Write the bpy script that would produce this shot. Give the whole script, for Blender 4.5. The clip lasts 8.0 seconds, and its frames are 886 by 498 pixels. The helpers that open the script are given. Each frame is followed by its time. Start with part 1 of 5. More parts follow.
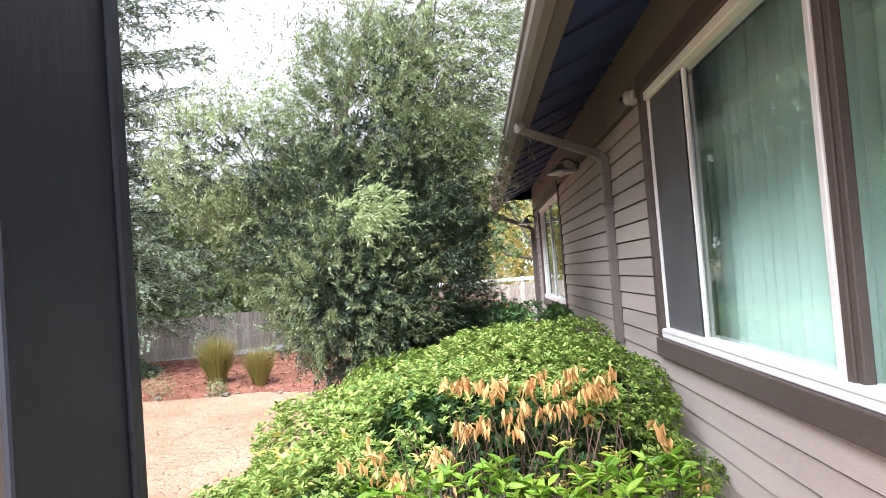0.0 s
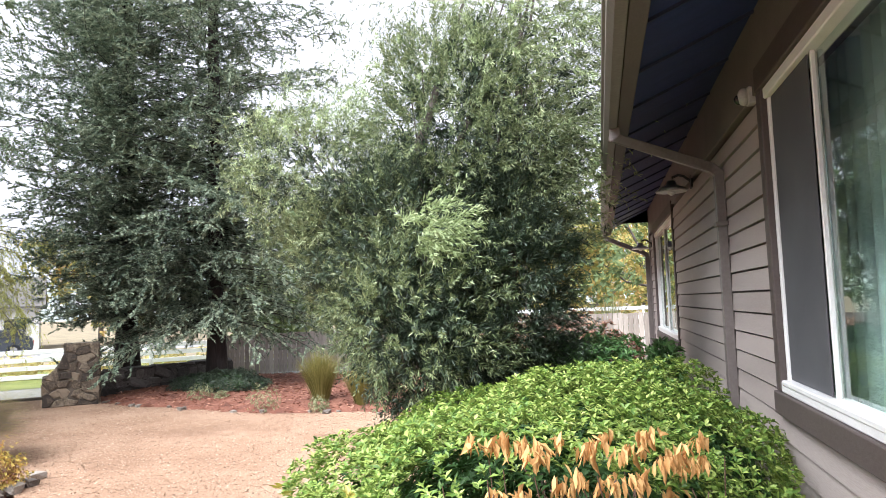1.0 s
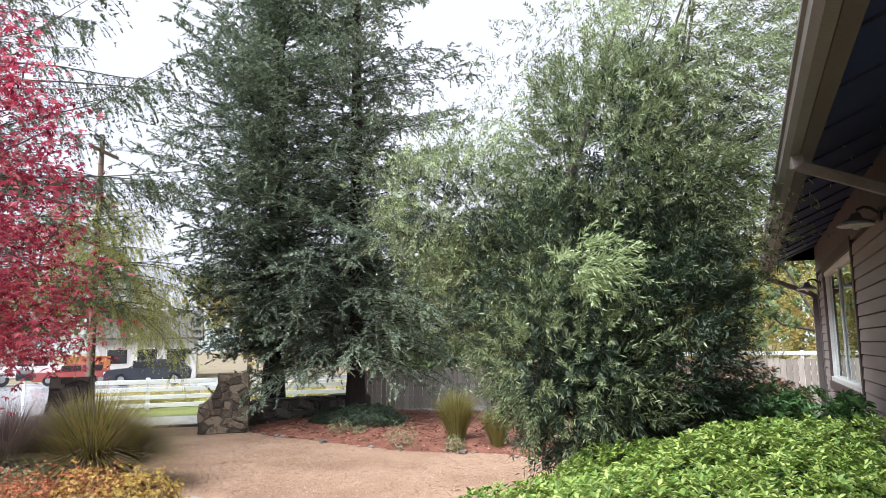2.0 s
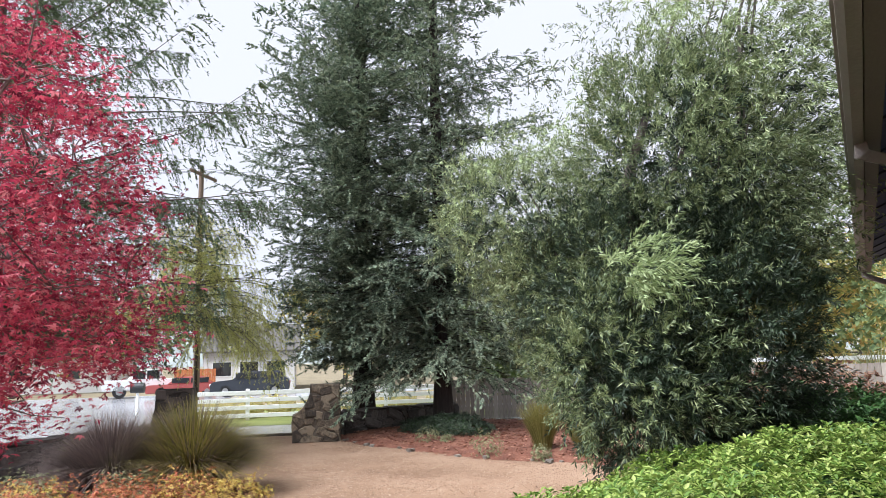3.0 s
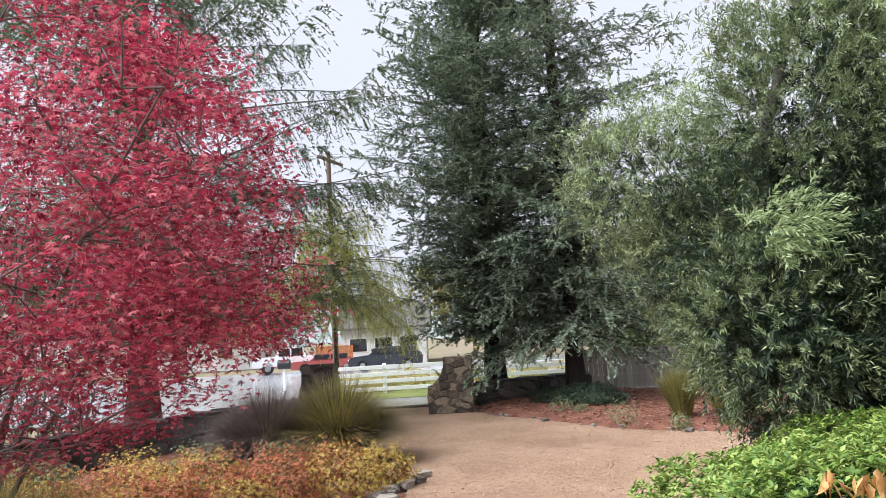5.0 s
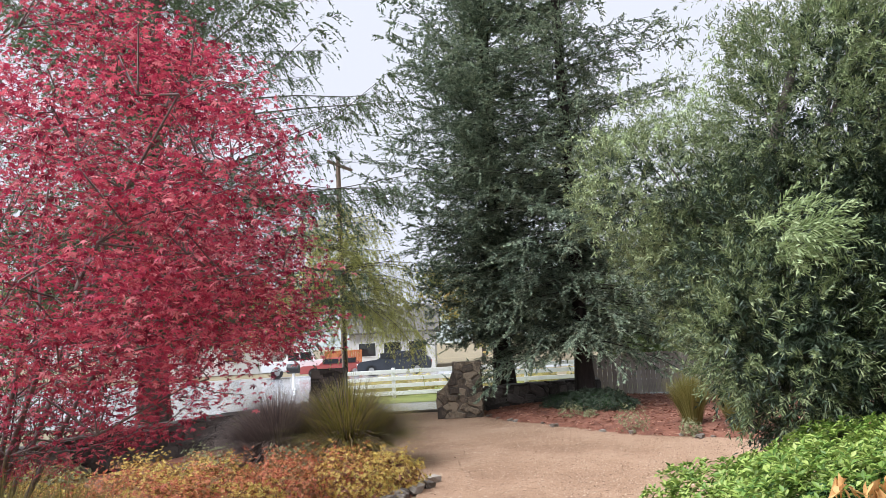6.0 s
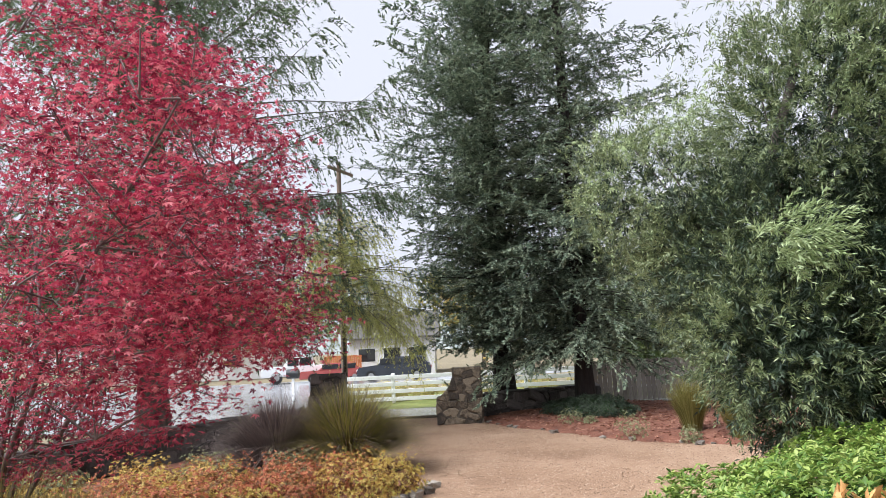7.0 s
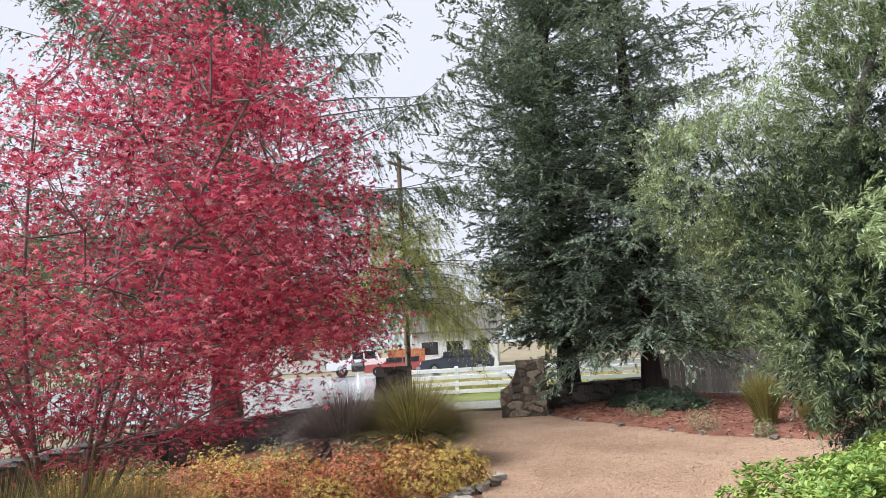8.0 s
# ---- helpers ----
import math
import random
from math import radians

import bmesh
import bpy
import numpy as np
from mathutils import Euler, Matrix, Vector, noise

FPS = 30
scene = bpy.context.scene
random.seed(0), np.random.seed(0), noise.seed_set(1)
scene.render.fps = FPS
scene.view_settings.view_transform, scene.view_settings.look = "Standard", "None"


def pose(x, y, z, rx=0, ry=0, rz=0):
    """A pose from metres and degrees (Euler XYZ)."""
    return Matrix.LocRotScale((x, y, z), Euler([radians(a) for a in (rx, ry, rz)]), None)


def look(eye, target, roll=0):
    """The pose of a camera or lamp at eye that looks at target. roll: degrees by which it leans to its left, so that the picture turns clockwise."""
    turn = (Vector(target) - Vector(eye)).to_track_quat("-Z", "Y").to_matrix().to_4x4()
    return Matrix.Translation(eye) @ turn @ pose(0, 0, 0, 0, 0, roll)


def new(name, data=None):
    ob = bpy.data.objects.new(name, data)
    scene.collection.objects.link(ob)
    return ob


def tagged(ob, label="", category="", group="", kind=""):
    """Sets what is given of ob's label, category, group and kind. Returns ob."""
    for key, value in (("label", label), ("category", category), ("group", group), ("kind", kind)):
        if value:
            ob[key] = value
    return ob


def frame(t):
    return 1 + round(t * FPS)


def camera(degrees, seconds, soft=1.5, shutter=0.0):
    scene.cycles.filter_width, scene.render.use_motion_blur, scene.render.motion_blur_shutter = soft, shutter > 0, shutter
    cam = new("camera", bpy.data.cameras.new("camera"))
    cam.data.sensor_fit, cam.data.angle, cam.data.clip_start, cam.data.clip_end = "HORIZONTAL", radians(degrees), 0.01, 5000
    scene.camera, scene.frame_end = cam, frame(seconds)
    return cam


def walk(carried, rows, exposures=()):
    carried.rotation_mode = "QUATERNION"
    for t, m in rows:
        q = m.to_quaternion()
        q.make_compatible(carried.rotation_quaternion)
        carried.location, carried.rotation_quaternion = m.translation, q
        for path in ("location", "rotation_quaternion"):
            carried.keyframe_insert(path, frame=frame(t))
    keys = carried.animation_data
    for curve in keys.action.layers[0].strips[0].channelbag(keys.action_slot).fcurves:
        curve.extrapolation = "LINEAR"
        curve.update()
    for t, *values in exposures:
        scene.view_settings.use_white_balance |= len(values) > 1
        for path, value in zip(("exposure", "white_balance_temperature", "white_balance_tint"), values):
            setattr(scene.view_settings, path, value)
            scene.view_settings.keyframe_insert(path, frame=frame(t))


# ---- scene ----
cam = camera(64.7, 8.0, soft=0.8)
PATH = [
    (0, (0.269, -1.893, 1.955), (0.177, 0.104, 2.029), -4.5),
    (0.5, (0.385, -1.612, 1.945), (0.187, 0.375, 2.051), -3.2),
    (1, (0.49, -1.362, 1.955), (0.059, 0.584, 2.113), -2.1),
    (1.5, (0.375, -1.258, 1.96), (-0.243, 0.631, 2.18), -1.2),
    (2, (0.326, -1.22, 1.98), (-0.454, 0.6, 2.254), -0.8),
    (2.2, (0.371, -1.211, 1.981), (-0.463, 0.584, 2.272), -0.8),
    (3.3, (0.554, -1.142, 1.953), (-0.514, 0.523, 2.248), -2.0),
    (3.5, (0.553, -1.157, 1.953), (-0.554, 0.484, 2.238), -2.2),
    (4, (0.569, -1.198, 1.944), (-0.62, 0.388, 2.207), -2.5),
    (4.5, (0.567, -1.206, 1.944), (-0.691, 0.329, 2.192), -3.0),
    (5, (0.556, -1.217, 1.948), (-0.745, 0.283, 2.192), -3.3),
    (6.5, (0.568, -1.253, 1.947), (-0.75, 0.228, 2.215), -3.0),
    (7, (0.561, -1.246, 1.943), (-0.755, 0.235, 2.218), -2.9),
    (7.5, (0.564, -1.245, 1.948), (-0.79, 0.201, 2.221), -3.0),
    (8, (0.56, -1.276, 1.94), (-0.882, 0.085, 2.205), -3.2),
]
EXPOSURES = [(0.0, 1.80, 6200, 14), (1.0, 1.62, 6200, 13), (2.2, 1.15, 6150, 12), (8.0, 0.95, 6230, 11)]
walk(cam, [(t, look(eye, target, roll)) for t, eye, target, roll in PATH], EXPOSURES)

# ---- world, sun, exposure ----
world = bpy.data.worlds.new("overcast_sky")
scene.world = world
world.use_nodes = True
wn, wl = world.node_tree.nodes, world.node_tree.links
sky = wn.new("ShaderNodeTexSky")
sky.sky_type, sky.sun_disc = "NISHITA", False
sky.sun_elevation, sky.sun_rotation = radians(55), radians(207)
wmix = wn.new("ShaderNodeMixRGB")
wmix.inputs[0].default_value = 0.965
wmix.inputs[2].default_value = (7.55, 7.7, 8.4, 1)
wl.new(sky.outputs[0], wmix.inputs[1])
wl.new(wmix.outputs[0], wn["Background"].inputs[0])
wn["Background"].inputs[1].default_value = 0.061

sun = new("sun", bpy.data.lights.new("sun", "SUN"))
sun.data.energy, sun.data.angle, sun.data.color = 4.5, radians(60), (0.96, 0.98, 1.0)
sun.matrix_world = look((-5.5, -7, 14.4), (-1, 2, 0))

# ---- materials ----
def material(name, colors, rough=0.6, scale=6.0, bump=0.0, bump_scale=60.0, metal=0.0, spec=0.4, detail=6.0, per_piece=0.0, stretch=(1, 1, 1)):
    """A surface of two or three base colours, mixed by noise at two scales, with fine relief."""
    m = bpy.data.materials.new(name)
    m.use_nodes = True
    n, l = m.node_tree.nodes, m.node_tree.links
    b = n["Principled BSDF"]
    b.inputs["Roughness"].default_value, b.inputs["Metallic"].default_value = rough, metal
    b.inputs["Specular IOR Level"].default_value = spec
    tc, mp = n.new("ShaderNodeTexCoord"), n.new("ShaderNodeMapping")
    mp.inputs["Scale"].default_value = stretch
    l.new(tc.outputs["Object"], mp.inputs[0])
    big, fine = n.new("ShaderNodeTexNoise"), n.new("ShaderNodeTexNoise")
    big.inputs["Scale"].default_value, big.inputs["Detail"].default_value = scale, detail
    fine.inputs["Scale"].default_value, fine.inputs["Detail"].default_value = bump_scale, 4
    for t in (big, fine):
        l.new(mp.outputs[0], t.inputs["Vector"])
    mixv = n.new("ShaderNodeMath")
    mixv.operation = "MULTIPLY_ADD"
    mixv.inputs[1].default_value = 0.45
    l.new(fine.outputs[0], mixv.inputs[0])
    half = n.new("ShaderNodeMath")
    half.operation = "MULTIPLY"
    half.inputs[1].default_value = 0.6
    l.new(big.outputs[0], half.inputs[0])
    l.new(half.outputs[0], mixv.inputs[2])
    value = mixv.outputs[0]
    if per_piece:
        info = n.new("ShaderNodeObjectInfo")
        add = n.new("ShaderNodeMath")
        add.operation = "MULTIPLY_ADD"
        add.inputs[1].default_value = per_piece
        l.new(info.outputs["Random"], add.inputs[0])
        sub = n.new("ShaderNodeMath")
        sub.operation = "SUBTRACT"
        sub.inputs[1].default_value = per_piece / 2
        l.new(value, sub.inputs[0])
        l.new(sub.outputs[0], add.inputs[2])
        value = add.outputs[0]
    ramp = n.new("ShaderNodeValToRGB")
    ramp.color_ramp.elements[0].position, ramp.color_ramp.elements[1].position = 0.36, 0.7
    ramp.color_ramp.elements[0].color, ramp.color_ramp.elements[1].color = (*colors[0], 1), (*colors[-1], 1)
    if len(colors) == 3:
        ramp.color_ramp.elements.new(0.52).color = (*colors[1], 1)
    l.new(value, ramp.inputs[0])
    l.new(ramp.outputs[0], b.inputs["Base Color"])
    if bump:
        bp = n.new("ShaderNodeBump")
        bp.inputs["Strength"].default_value, bp.inputs["Distance"].default_value = 1.0, bump
        l.new(fine.outputs[0], bp.inputs["Height"])
        l.new(bp.outputs[0], b.inputs["Normal"])
    return m


def leaf_material(name, colors, rough=0.5, patch=0.9, see_through=0.3, spec=0.35, weight=0.55):
    """Leaves: each leaf its own tone along the ramp, patches of tone over the crown, light coming through."""
    m = bpy.data.materials.new(name)
    m.use_nodes = True
    n, l = m.node_tree.nodes, m.node_tree.links
    b = n["Principled BSDF"]
    b.inputs["Roughness"].default_value, b.inputs["Specular IOR Level"].default_value = rough, spec
    geo, tc, big = n.new("ShaderNodeNewGeometry"), n.new("ShaderNodeTexCoord"), n.new("ShaderNodeTexNoise")
    big.inputs["Scale"].default_value, big.inputs["Detail"].default_value = patch, 3
    l.new(tc.outputs["Object"], big.inputs["Vector"])
    a, c = n.new("ShaderNodeMath"), n.new("ShaderNodeMath")
    a.operation, c.operation = "MULTIPLY", "MULTIPLY_ADD"
    a.inputs[1].default_value, c.inputs[1].default_value = weight, 1 - weight
    l.new(geo.outputs["Random Per Island"], a.inputs[0])
    l.new(big.outputs[0], c.inputs[0])
    l.new(a.outputs[0], c.inputs[2])
    ramp = n.new("ShaderNodeValToRGB")
    e = ramp.color_ramp.elements
    e[0].position, e[1].position = 0.15, 0.85
    e[0].color, e[1].color = (*colors[0], 1), (*colors[-1], 1)
    for i, k in enumerate(colors[1:-1]):
        e.new(0.15 + 0.7 * (i + 1) / (len(colors) - 1)).color = (*k, 1)
    l.new(c.outputs[0], ramp.inputs[0])
    l.new(ramp.outputs[0], b.inputs["Base Color"])
    tr, mix = n.new("ShaderNodeBsdfTranslucent"), n.new("ShaderNodeMixShader")
    l.new(ramp.outputs[0], tr.inputs[0])
    mix.inputs[0].default_value = see_through
    l.new(b.outputs[0], mix.inputs[1])
    l.new(tr.outputs[0], mix.inputs[2])
    l.new(mix.outputs[0], n["Material Output"].inputs[0])
    return m


def glass_material(name, tint):
    m = bpy.data.materials.new(name)
    m.use_nodes = True
    n, l = m.node_tree.nodes, m.node_tree.links
    g = n.new("ShaderNodeBsdfGlass")
    g.inputs["Color"].default_value, g.inputs["Roughness"].default_value, g.inputs["IOR"].default_value = (*tint, 1), 0.0, 1.5
    l.new(g.outputs[0], n["Material Output"].inputs[0])
    return m


SIDING = material("painted_siding", [(0.31, 0.262, 0.238), (0.36, 0.307, 0.28), (0.40, 0.345, 0.315)], 0.62, 2.5, 0.0012, 90, per_piece=0.14, stretch=(1, 0.25, 3))
TRIM = material("dark_brown_trim", [(0.072, 0.055, 0.05), (0.105, 0.082, 0.075)], 0.55, 3, 0.001, 120, stretch=(1, 0.3, 1))
FRIEZE = material("brown_frieze_paint", [(0.135, 0.114, 0.104), (0.185, 0.157, 0.142)], 0.6, 3, 0.001, 90)
GUTTER = material("taupe_gutter_metal", [(0.12, 0.10, 0.092), (0.175, 0.15, 0.138)], 0.42, 4, 0.0006, 60)
SOFFIT = material("navy_soffit_paint", [(0.017, 0.029, 0.105), (0.028, 0.045, 0.155)], 0.6, 4, 0.001, 80, stretch=(1, 4, 1))
SHINGLE = material("roof_shingle", [(0.06, 0.055, 0.05), (0.12, 0.11, 0.1)], 0.85, 5, 0.004, 90)
GREYPLASTIC = material("grey_plastic", [(0.33, 0.32, 0.31), (0.42, 0.41, 0.40)], 0.45, 5)
VINYL = material("white_vinyl", [(0.72, 0.71, 0.69), (0.82, 0.81, 0.79)], 0.4, 5, 0.0003, 100)
SCREEN = material("insect_screen", [(0.07, 0.07, 0.075), (0.11, 0.11, 0.115)], 0.75, 3, 0.0006, 900)
CURTAIN = leaf_material("curtain_cloth", [(0.62, 0.80, 0.73), (0.74, 0.90, 0.83)], 0.8, 4, 0.10, 0.2)
DARK = material("dark_interior", [(0.03, 0.03, 0.032), (0.05, 0.05, 0.05)], 0.9, 2)
GLASS = glass_material("window_glass", (0.955, 0.995, 0.98))
POST = material("dark_post_paint", [(0.016, 0.0185, 0.026), (0.03, 0.033, 0.044)], 0.5, 3, 0.001, 90, stretch=(1, 1, 0.2))
POSTB = material("brown_post_paint", [(0.085, 0.065, 0.058), (0.12, 0.092, 0.082)], 0.55, 3, 0.001, 90, stretch=(1, 1, 0.2))
GRAVEL = material("tan_gravel", [(0.165, 0.092, 0.053), (0.285, 0.176, 0.109), (0.41, 0.278, 0.188)], 0.85, 0.6, 0.012, 42, detail=10)
EARTH = material("earth_and_dry_grass", [(0.12, 0.10, 0.06), (0.25, 0.20, 0.12)], 0.9, 0.5, 0.02, 12)
MULCH = material("red_bark_mulch", [(0.085, 0.032, 0.020), (0.165, 0.062, 0.037), (0.25, 0.115, 0.075)], 0.85, 3, 0.02, 28)
CHIP = leaf_material("bark_chip", [(0.13, 0.055, 0.035), (0.25, 0.10, 0.062), (0.44, 0.25, 0.18)], 0.8, 2, 0.0, 0.2, 0.8)
ASPHALT = material("wet_pale_road", [(0.24, 0.24, 0.25), (0.36, 0.36, 0.375)], 0.14, 0.4, 0.002, 50, spec=0.6)
VERGE = material("grass_verge", [(0.10, 0.14, 0.03), (0.24, 0.25, 0.07)], 0.9, 1.2, 0.03, 30)
STONE = material("field_stone", [(0.055, 0.044, 0.035), (0.125, 0.098, 0.070), (0.25, 0.20, 0.142)], 0.8, 9, 0.02, 26, per_piece=0.5)
MORTAR = material("mortar", [(0.075, 0.062, 0.048), (0.15, 0.125, 0.098)], 0.9, 6, 0.006, 50)
DARKSTONE = material("dark_wall_stone", [(0.032, 0.028, 0.025), (0.07, 0.062, 0.056), (0.13, 0.115, 0.105)], 0.7, 5, 0.01, 30, per_piece=0.4)
REDBARK = material("redwood_bark", [(0.016, 0.012, 0.011), (0.04, 0.030, 0.027)], 0.9, 3, 0.03, 9, stretch=(3, 3, 0.3))
GREYBARK = material("grey_bark", [(0.06, 0.05, 0.042), (0.16, 0.135, 0.115)], 0.85, 6, 0.008, 25, stretch=(2, 2, 0.5))
WHITE = material("white_rail_paint", [(0.86, 0.86, 0.86), (0.92, 0.92, 0.92)], 0.5, 3, 0.001, 60)
BOARD = material("weathered_boards", [(0.20, 0.17, 0.145), (0.34, 0.30, 0.26)], 0.85, 4, 0.003, 30, per_piece=0.3, stretch=(1, 1, 0.2))
STUCCO = material("white_stucco", [(0.62, 0.60, 0.58), (0.74, 0.72, 0.70)], 0.85, 1, 0.004, 40)
CEDAR = material("orange_cedar", [(0.34, 0.10, 0.035), (0.52, 0.18, 0.06)], 0.7, 4, 0.002, 40, per_piece=0.2)
POLE = material("brown_pole_wood", [(0.10, 0.07, 0.05), (0.19, 0.135, 0.095)], 0.85, 4, 0.004, 30, stretch=(2, 2, 0.3))
RUBBER = material("tyre_rubber", [(0.015, 0.015, 0.016), (0.03, 0.03, 0.03)], 0.7, 8)
STEEL = material("grey_steel", [(0.35, 0.35, 0.36), (0.5, 0.5, 0.5)], 0.35, 8, metal=0.8)
CARGLASS = material("car_glass", [(0.02, 0.022, 0.025), (0.035, 0.038, 0.042)], 0.08, 2, spec=0.8)
BLACKMETAL = material("black_lamp_metal", [(0.02, 0.02, 0.022), (0.04, 0.04, 0.042)], 0.45, 8)
PAINTWHITE = material("white_car_paint", [(0.72, 0.72, 0.72), (0.8, 0.8, 0.8)], 0.2, 1)
PAINTBLACK = material("dark_blue_car_paint", [(0.03, 0.035, 0.045), (0.05, 0.055, 0.065)], 0.18, 1)
PAINTRED = material("red_car_paint", [(0.30, 0.07, 0.065), (0.38, 0.10, 0.09)], 0.2, 1)
# Distance haze is put into the hills' pale grey-blue colour.
HILL = material("haze_toned_hill_woods", [(0.16, 0.19, 0.19), (0.30, 0.31, 0.28)], 1.0, 0.08, detail=12)

HEDGE_LEAF = leaf_material("bright_hedge_leaf", [(0.054, 0.118, 0.024), (0.143, 0.235, 0.044), (0.252, 0.335, 0.072), (0.40, 0.46, 0.145)], 0.42, 2.2, 0.3, 0.3, 0.6)
DEEP_LEAF = leaf_material("deep_hedge_leaf", [(0.05, 0.13, 0.04), (0.11, 0.245, 0.07), (0.20, 0.36, 0.12)], 0.4, 1.5, 0.25, 0.5)
# Leaf for the inside of shrubs, its green darkened to paint the shade there.
INNER_LEAF = leaf_material("shade_toned_inner_leaf", [(0.018, 0.0525, 0.012), (0.045, 0.105, 0.0225)], 0.6, 2, 0.15)
YELLOW_LEAF = leaf_material("yellowing_leaf", [(0.26, 0.28, 0.05), (0.48, 0.42, 0.09), (0.58, 0.50, 0.2)], 0.5, 3, 0.3)
DEAD_LEAF = leaf_material("dead_leaf", [(0.36, 0.15, 0.045), (0.62, 0.34, 0.12), (0.84, 0.58, 0.30)], 0.65, 4, 0.3, 0.3, 0.7)
WILLOW_LEAF = leaf_material("narrow_grey_green_leaf", [(0.048, 0.075, 0.036), (0.13, 0.172, 0.080), (0.245, 0.292, 0.138), (0.41, 0.45, 0.235)], 0.42, 0.8, 0.28, 0.5, 0.5)
FRESH_LEAF = leaf_material("fresh_hedge_leaf", [(0.055, 0.14, 0.010), (0.13, 0.25, 0.02), (0.26, 0.37, 0.045)], 0.45, 2, 0.35, 0.3)
MAPLEBARK = material("maple_bark", [(0.07, 0.05, 0.048), (0.20, 0.155, 0.145)], 0.8, 6, 0.006, 25)
DRYSTEM = material("dry_stem", [(0.09, 0.05, 0.035), (0.19, 0.12, 0.085)], 0.8, 8)
SOFFIT_LINE = material("navy_batten_paint", [(0.022, 0.027, 0.055), (0.035, 0.04, 0.075)], 0.6, 4)
# Willow leaf darkened to colour in crown shade; plain dark green on the juniper.
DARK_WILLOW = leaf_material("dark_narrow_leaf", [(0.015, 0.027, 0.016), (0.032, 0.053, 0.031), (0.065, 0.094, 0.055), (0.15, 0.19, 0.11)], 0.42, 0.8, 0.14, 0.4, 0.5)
# Leaf of pale shoots; on the upper crown its tone also paints bright light.
PALE_LEAF = leaf_material("pale_shoot_lit_leaf", [(0.24, 0.31, 0.14), (0.37, 0.45, 0.22), (0.54, 0.61, 0.36)], 0.45, 2, 0.35)
MAPLE_LEAF = leaf_material("crimson_maple_leaf", [(0.095, 0.009, 0.024), (0.245, 0.020, 0.050), (0.41, 0.042, 0.084), (0.54, 0.095, 0.13), (0.66, 0.26, 0.27)], 0.45, 1.0, 0.42, 0.35, 0.6)
REDWOOD_LEAF = leaf_material("dark_conifer_spray", [(0.048, 0.076, 0.058), (0.14, 0.188, 0.134), (0.28, 0.335, 0.232), (0.45, 0.50, 0.35)], 0.7, 0.35, 0.22, 0.12, 0.5)
DEODAR_LEAF = leaf_material("grey_green_conifer_spray", [(0.065, 0.10, 0.055), (0.13, 0.185, 0.10), (0.23, 0.29, 0.165)], 0.6, 0.4, 0.2, 0.3)
GOLD_DEODAR = leaf_material("golden_green_conifer_spray", [(0.32, 0.33, 0.10), (0.52, 0.52, 0.17), (0.66, 0.65, 0.28)], 0.6, 0.4, 0.6, 0.3)
NANDINA = leaf_material("orange_red_shrub_leaf", [(0.30, 0.05, 0.045), (0.46, 0.11, 0.07), (0.55, 0.25, 0.10), (0.56, 0.40, 0.14)], 0.5, 1.1, 0.3, 0.4, 0.45)
NANDINA_Y = leaf_material("yellow_shrub_leaf", [(0.36, 0.15, 0.05), (0.53, 0.34, 0.08), (0.64, 0.50, 0.14), (0.32, 0.44, 0.08)], 0.5, 2.0, 0.3, 0.4, 0.5)
GRASS = leaf_material("arching_grass_blade", [(0.07, 0.07, 0.018), (0.175, 0.165, 0.038), (0.32, 0.28, 0.072), (0.42, 0.25, 0.15)], 0.55, 1.2, 0.25)
GREY_GRASS = leaf_material("purple_grey_grass_blade", [(0.085, 0.062, 0.062), (0.17, 0.128, 0.118), (0.28, 0.21, 0.17)], 0.6, 1.5, 0.2)
STRAW_GRASS = leaf_material("straw_grass_blade", [(0.10, 0.105, 0.025), (0.23, 0.21, 0.06), (0.37, 0.31, 0.13)], 0.6, 1.5, 0.3)
SAGE = leaf_material("grey_sage_leaf", [(0.12, 0.144, 0.072), (0.264, 0.276, 0.144), (0.384, 0.384, 0.216)], 0.6, 2, 0.25)
BROWN_LEAF = leaf_material("brown_bush_leaf", [(0.12, 0.06, 0.045), (0.28, 0.15, 0.10), (0.38, 0.25, 0.15)], 0.6, 1.5, 0.25)
AUTUMN_LEAF = leaf_material("autumn_tree_leaf", [(0.13, 0.18, 0.05), (0.28, 0.30, 0.09), (0.48, 0.36, 0.12), (0.52, 0.26, 0.10)], 0.6, 0.35, 0.3, 0.3, 0.35)
FAR_LEAF = leaf_material("far_tree_leaf", [(0.07, 0.112, 0.049), (0.154, 0.21, 0.084), (0.28, 0.322, 0.14)], 0.6, 0.3, 0.25, 0.3, 0.45)

# ---- building tools ----
rng = np.random.default_rng(7)


def mesh_of(verts, faces, smooth=False):
    """A mesh from an n x 3 array and an m x k array of corners."""
    verts, faces = np.asarray(verts, np.float32), np.asarray(faces, np.int32)
    me = bpy.data.meshes.new("mesh")
    me.vertices.add(len(verts))
    me.vertices.foreach_set("co", verts.ravel())
    m, k = faces.shape
    me.loops.add(m * k)
    me.loops.foreach_set("vertex_index", faces.ravel())
    me.polygons.add(m)
    me.polygons.foreach_set("loop_start", np.arange(0, m * k, k, dtype=np.int32))
    if smooth:
        me.polygons.foreach_set("use_smooth", np.ones(m, bool))
    me.update(calc_edges=True)
    return me


JOINED = {"foliage", "inner_foliage", "needles", "bough_frame", "twig_frame", "stems", "crown", "tuft", "seed_tuft", "shade_toned_foliage", "windblown_spray", "yellow_foliage", "light_toned_foliage", "stem_thicket", "fresh_foliage", "shoot_stems", "top_foliage", "open_foliage", "draping_foliage"}


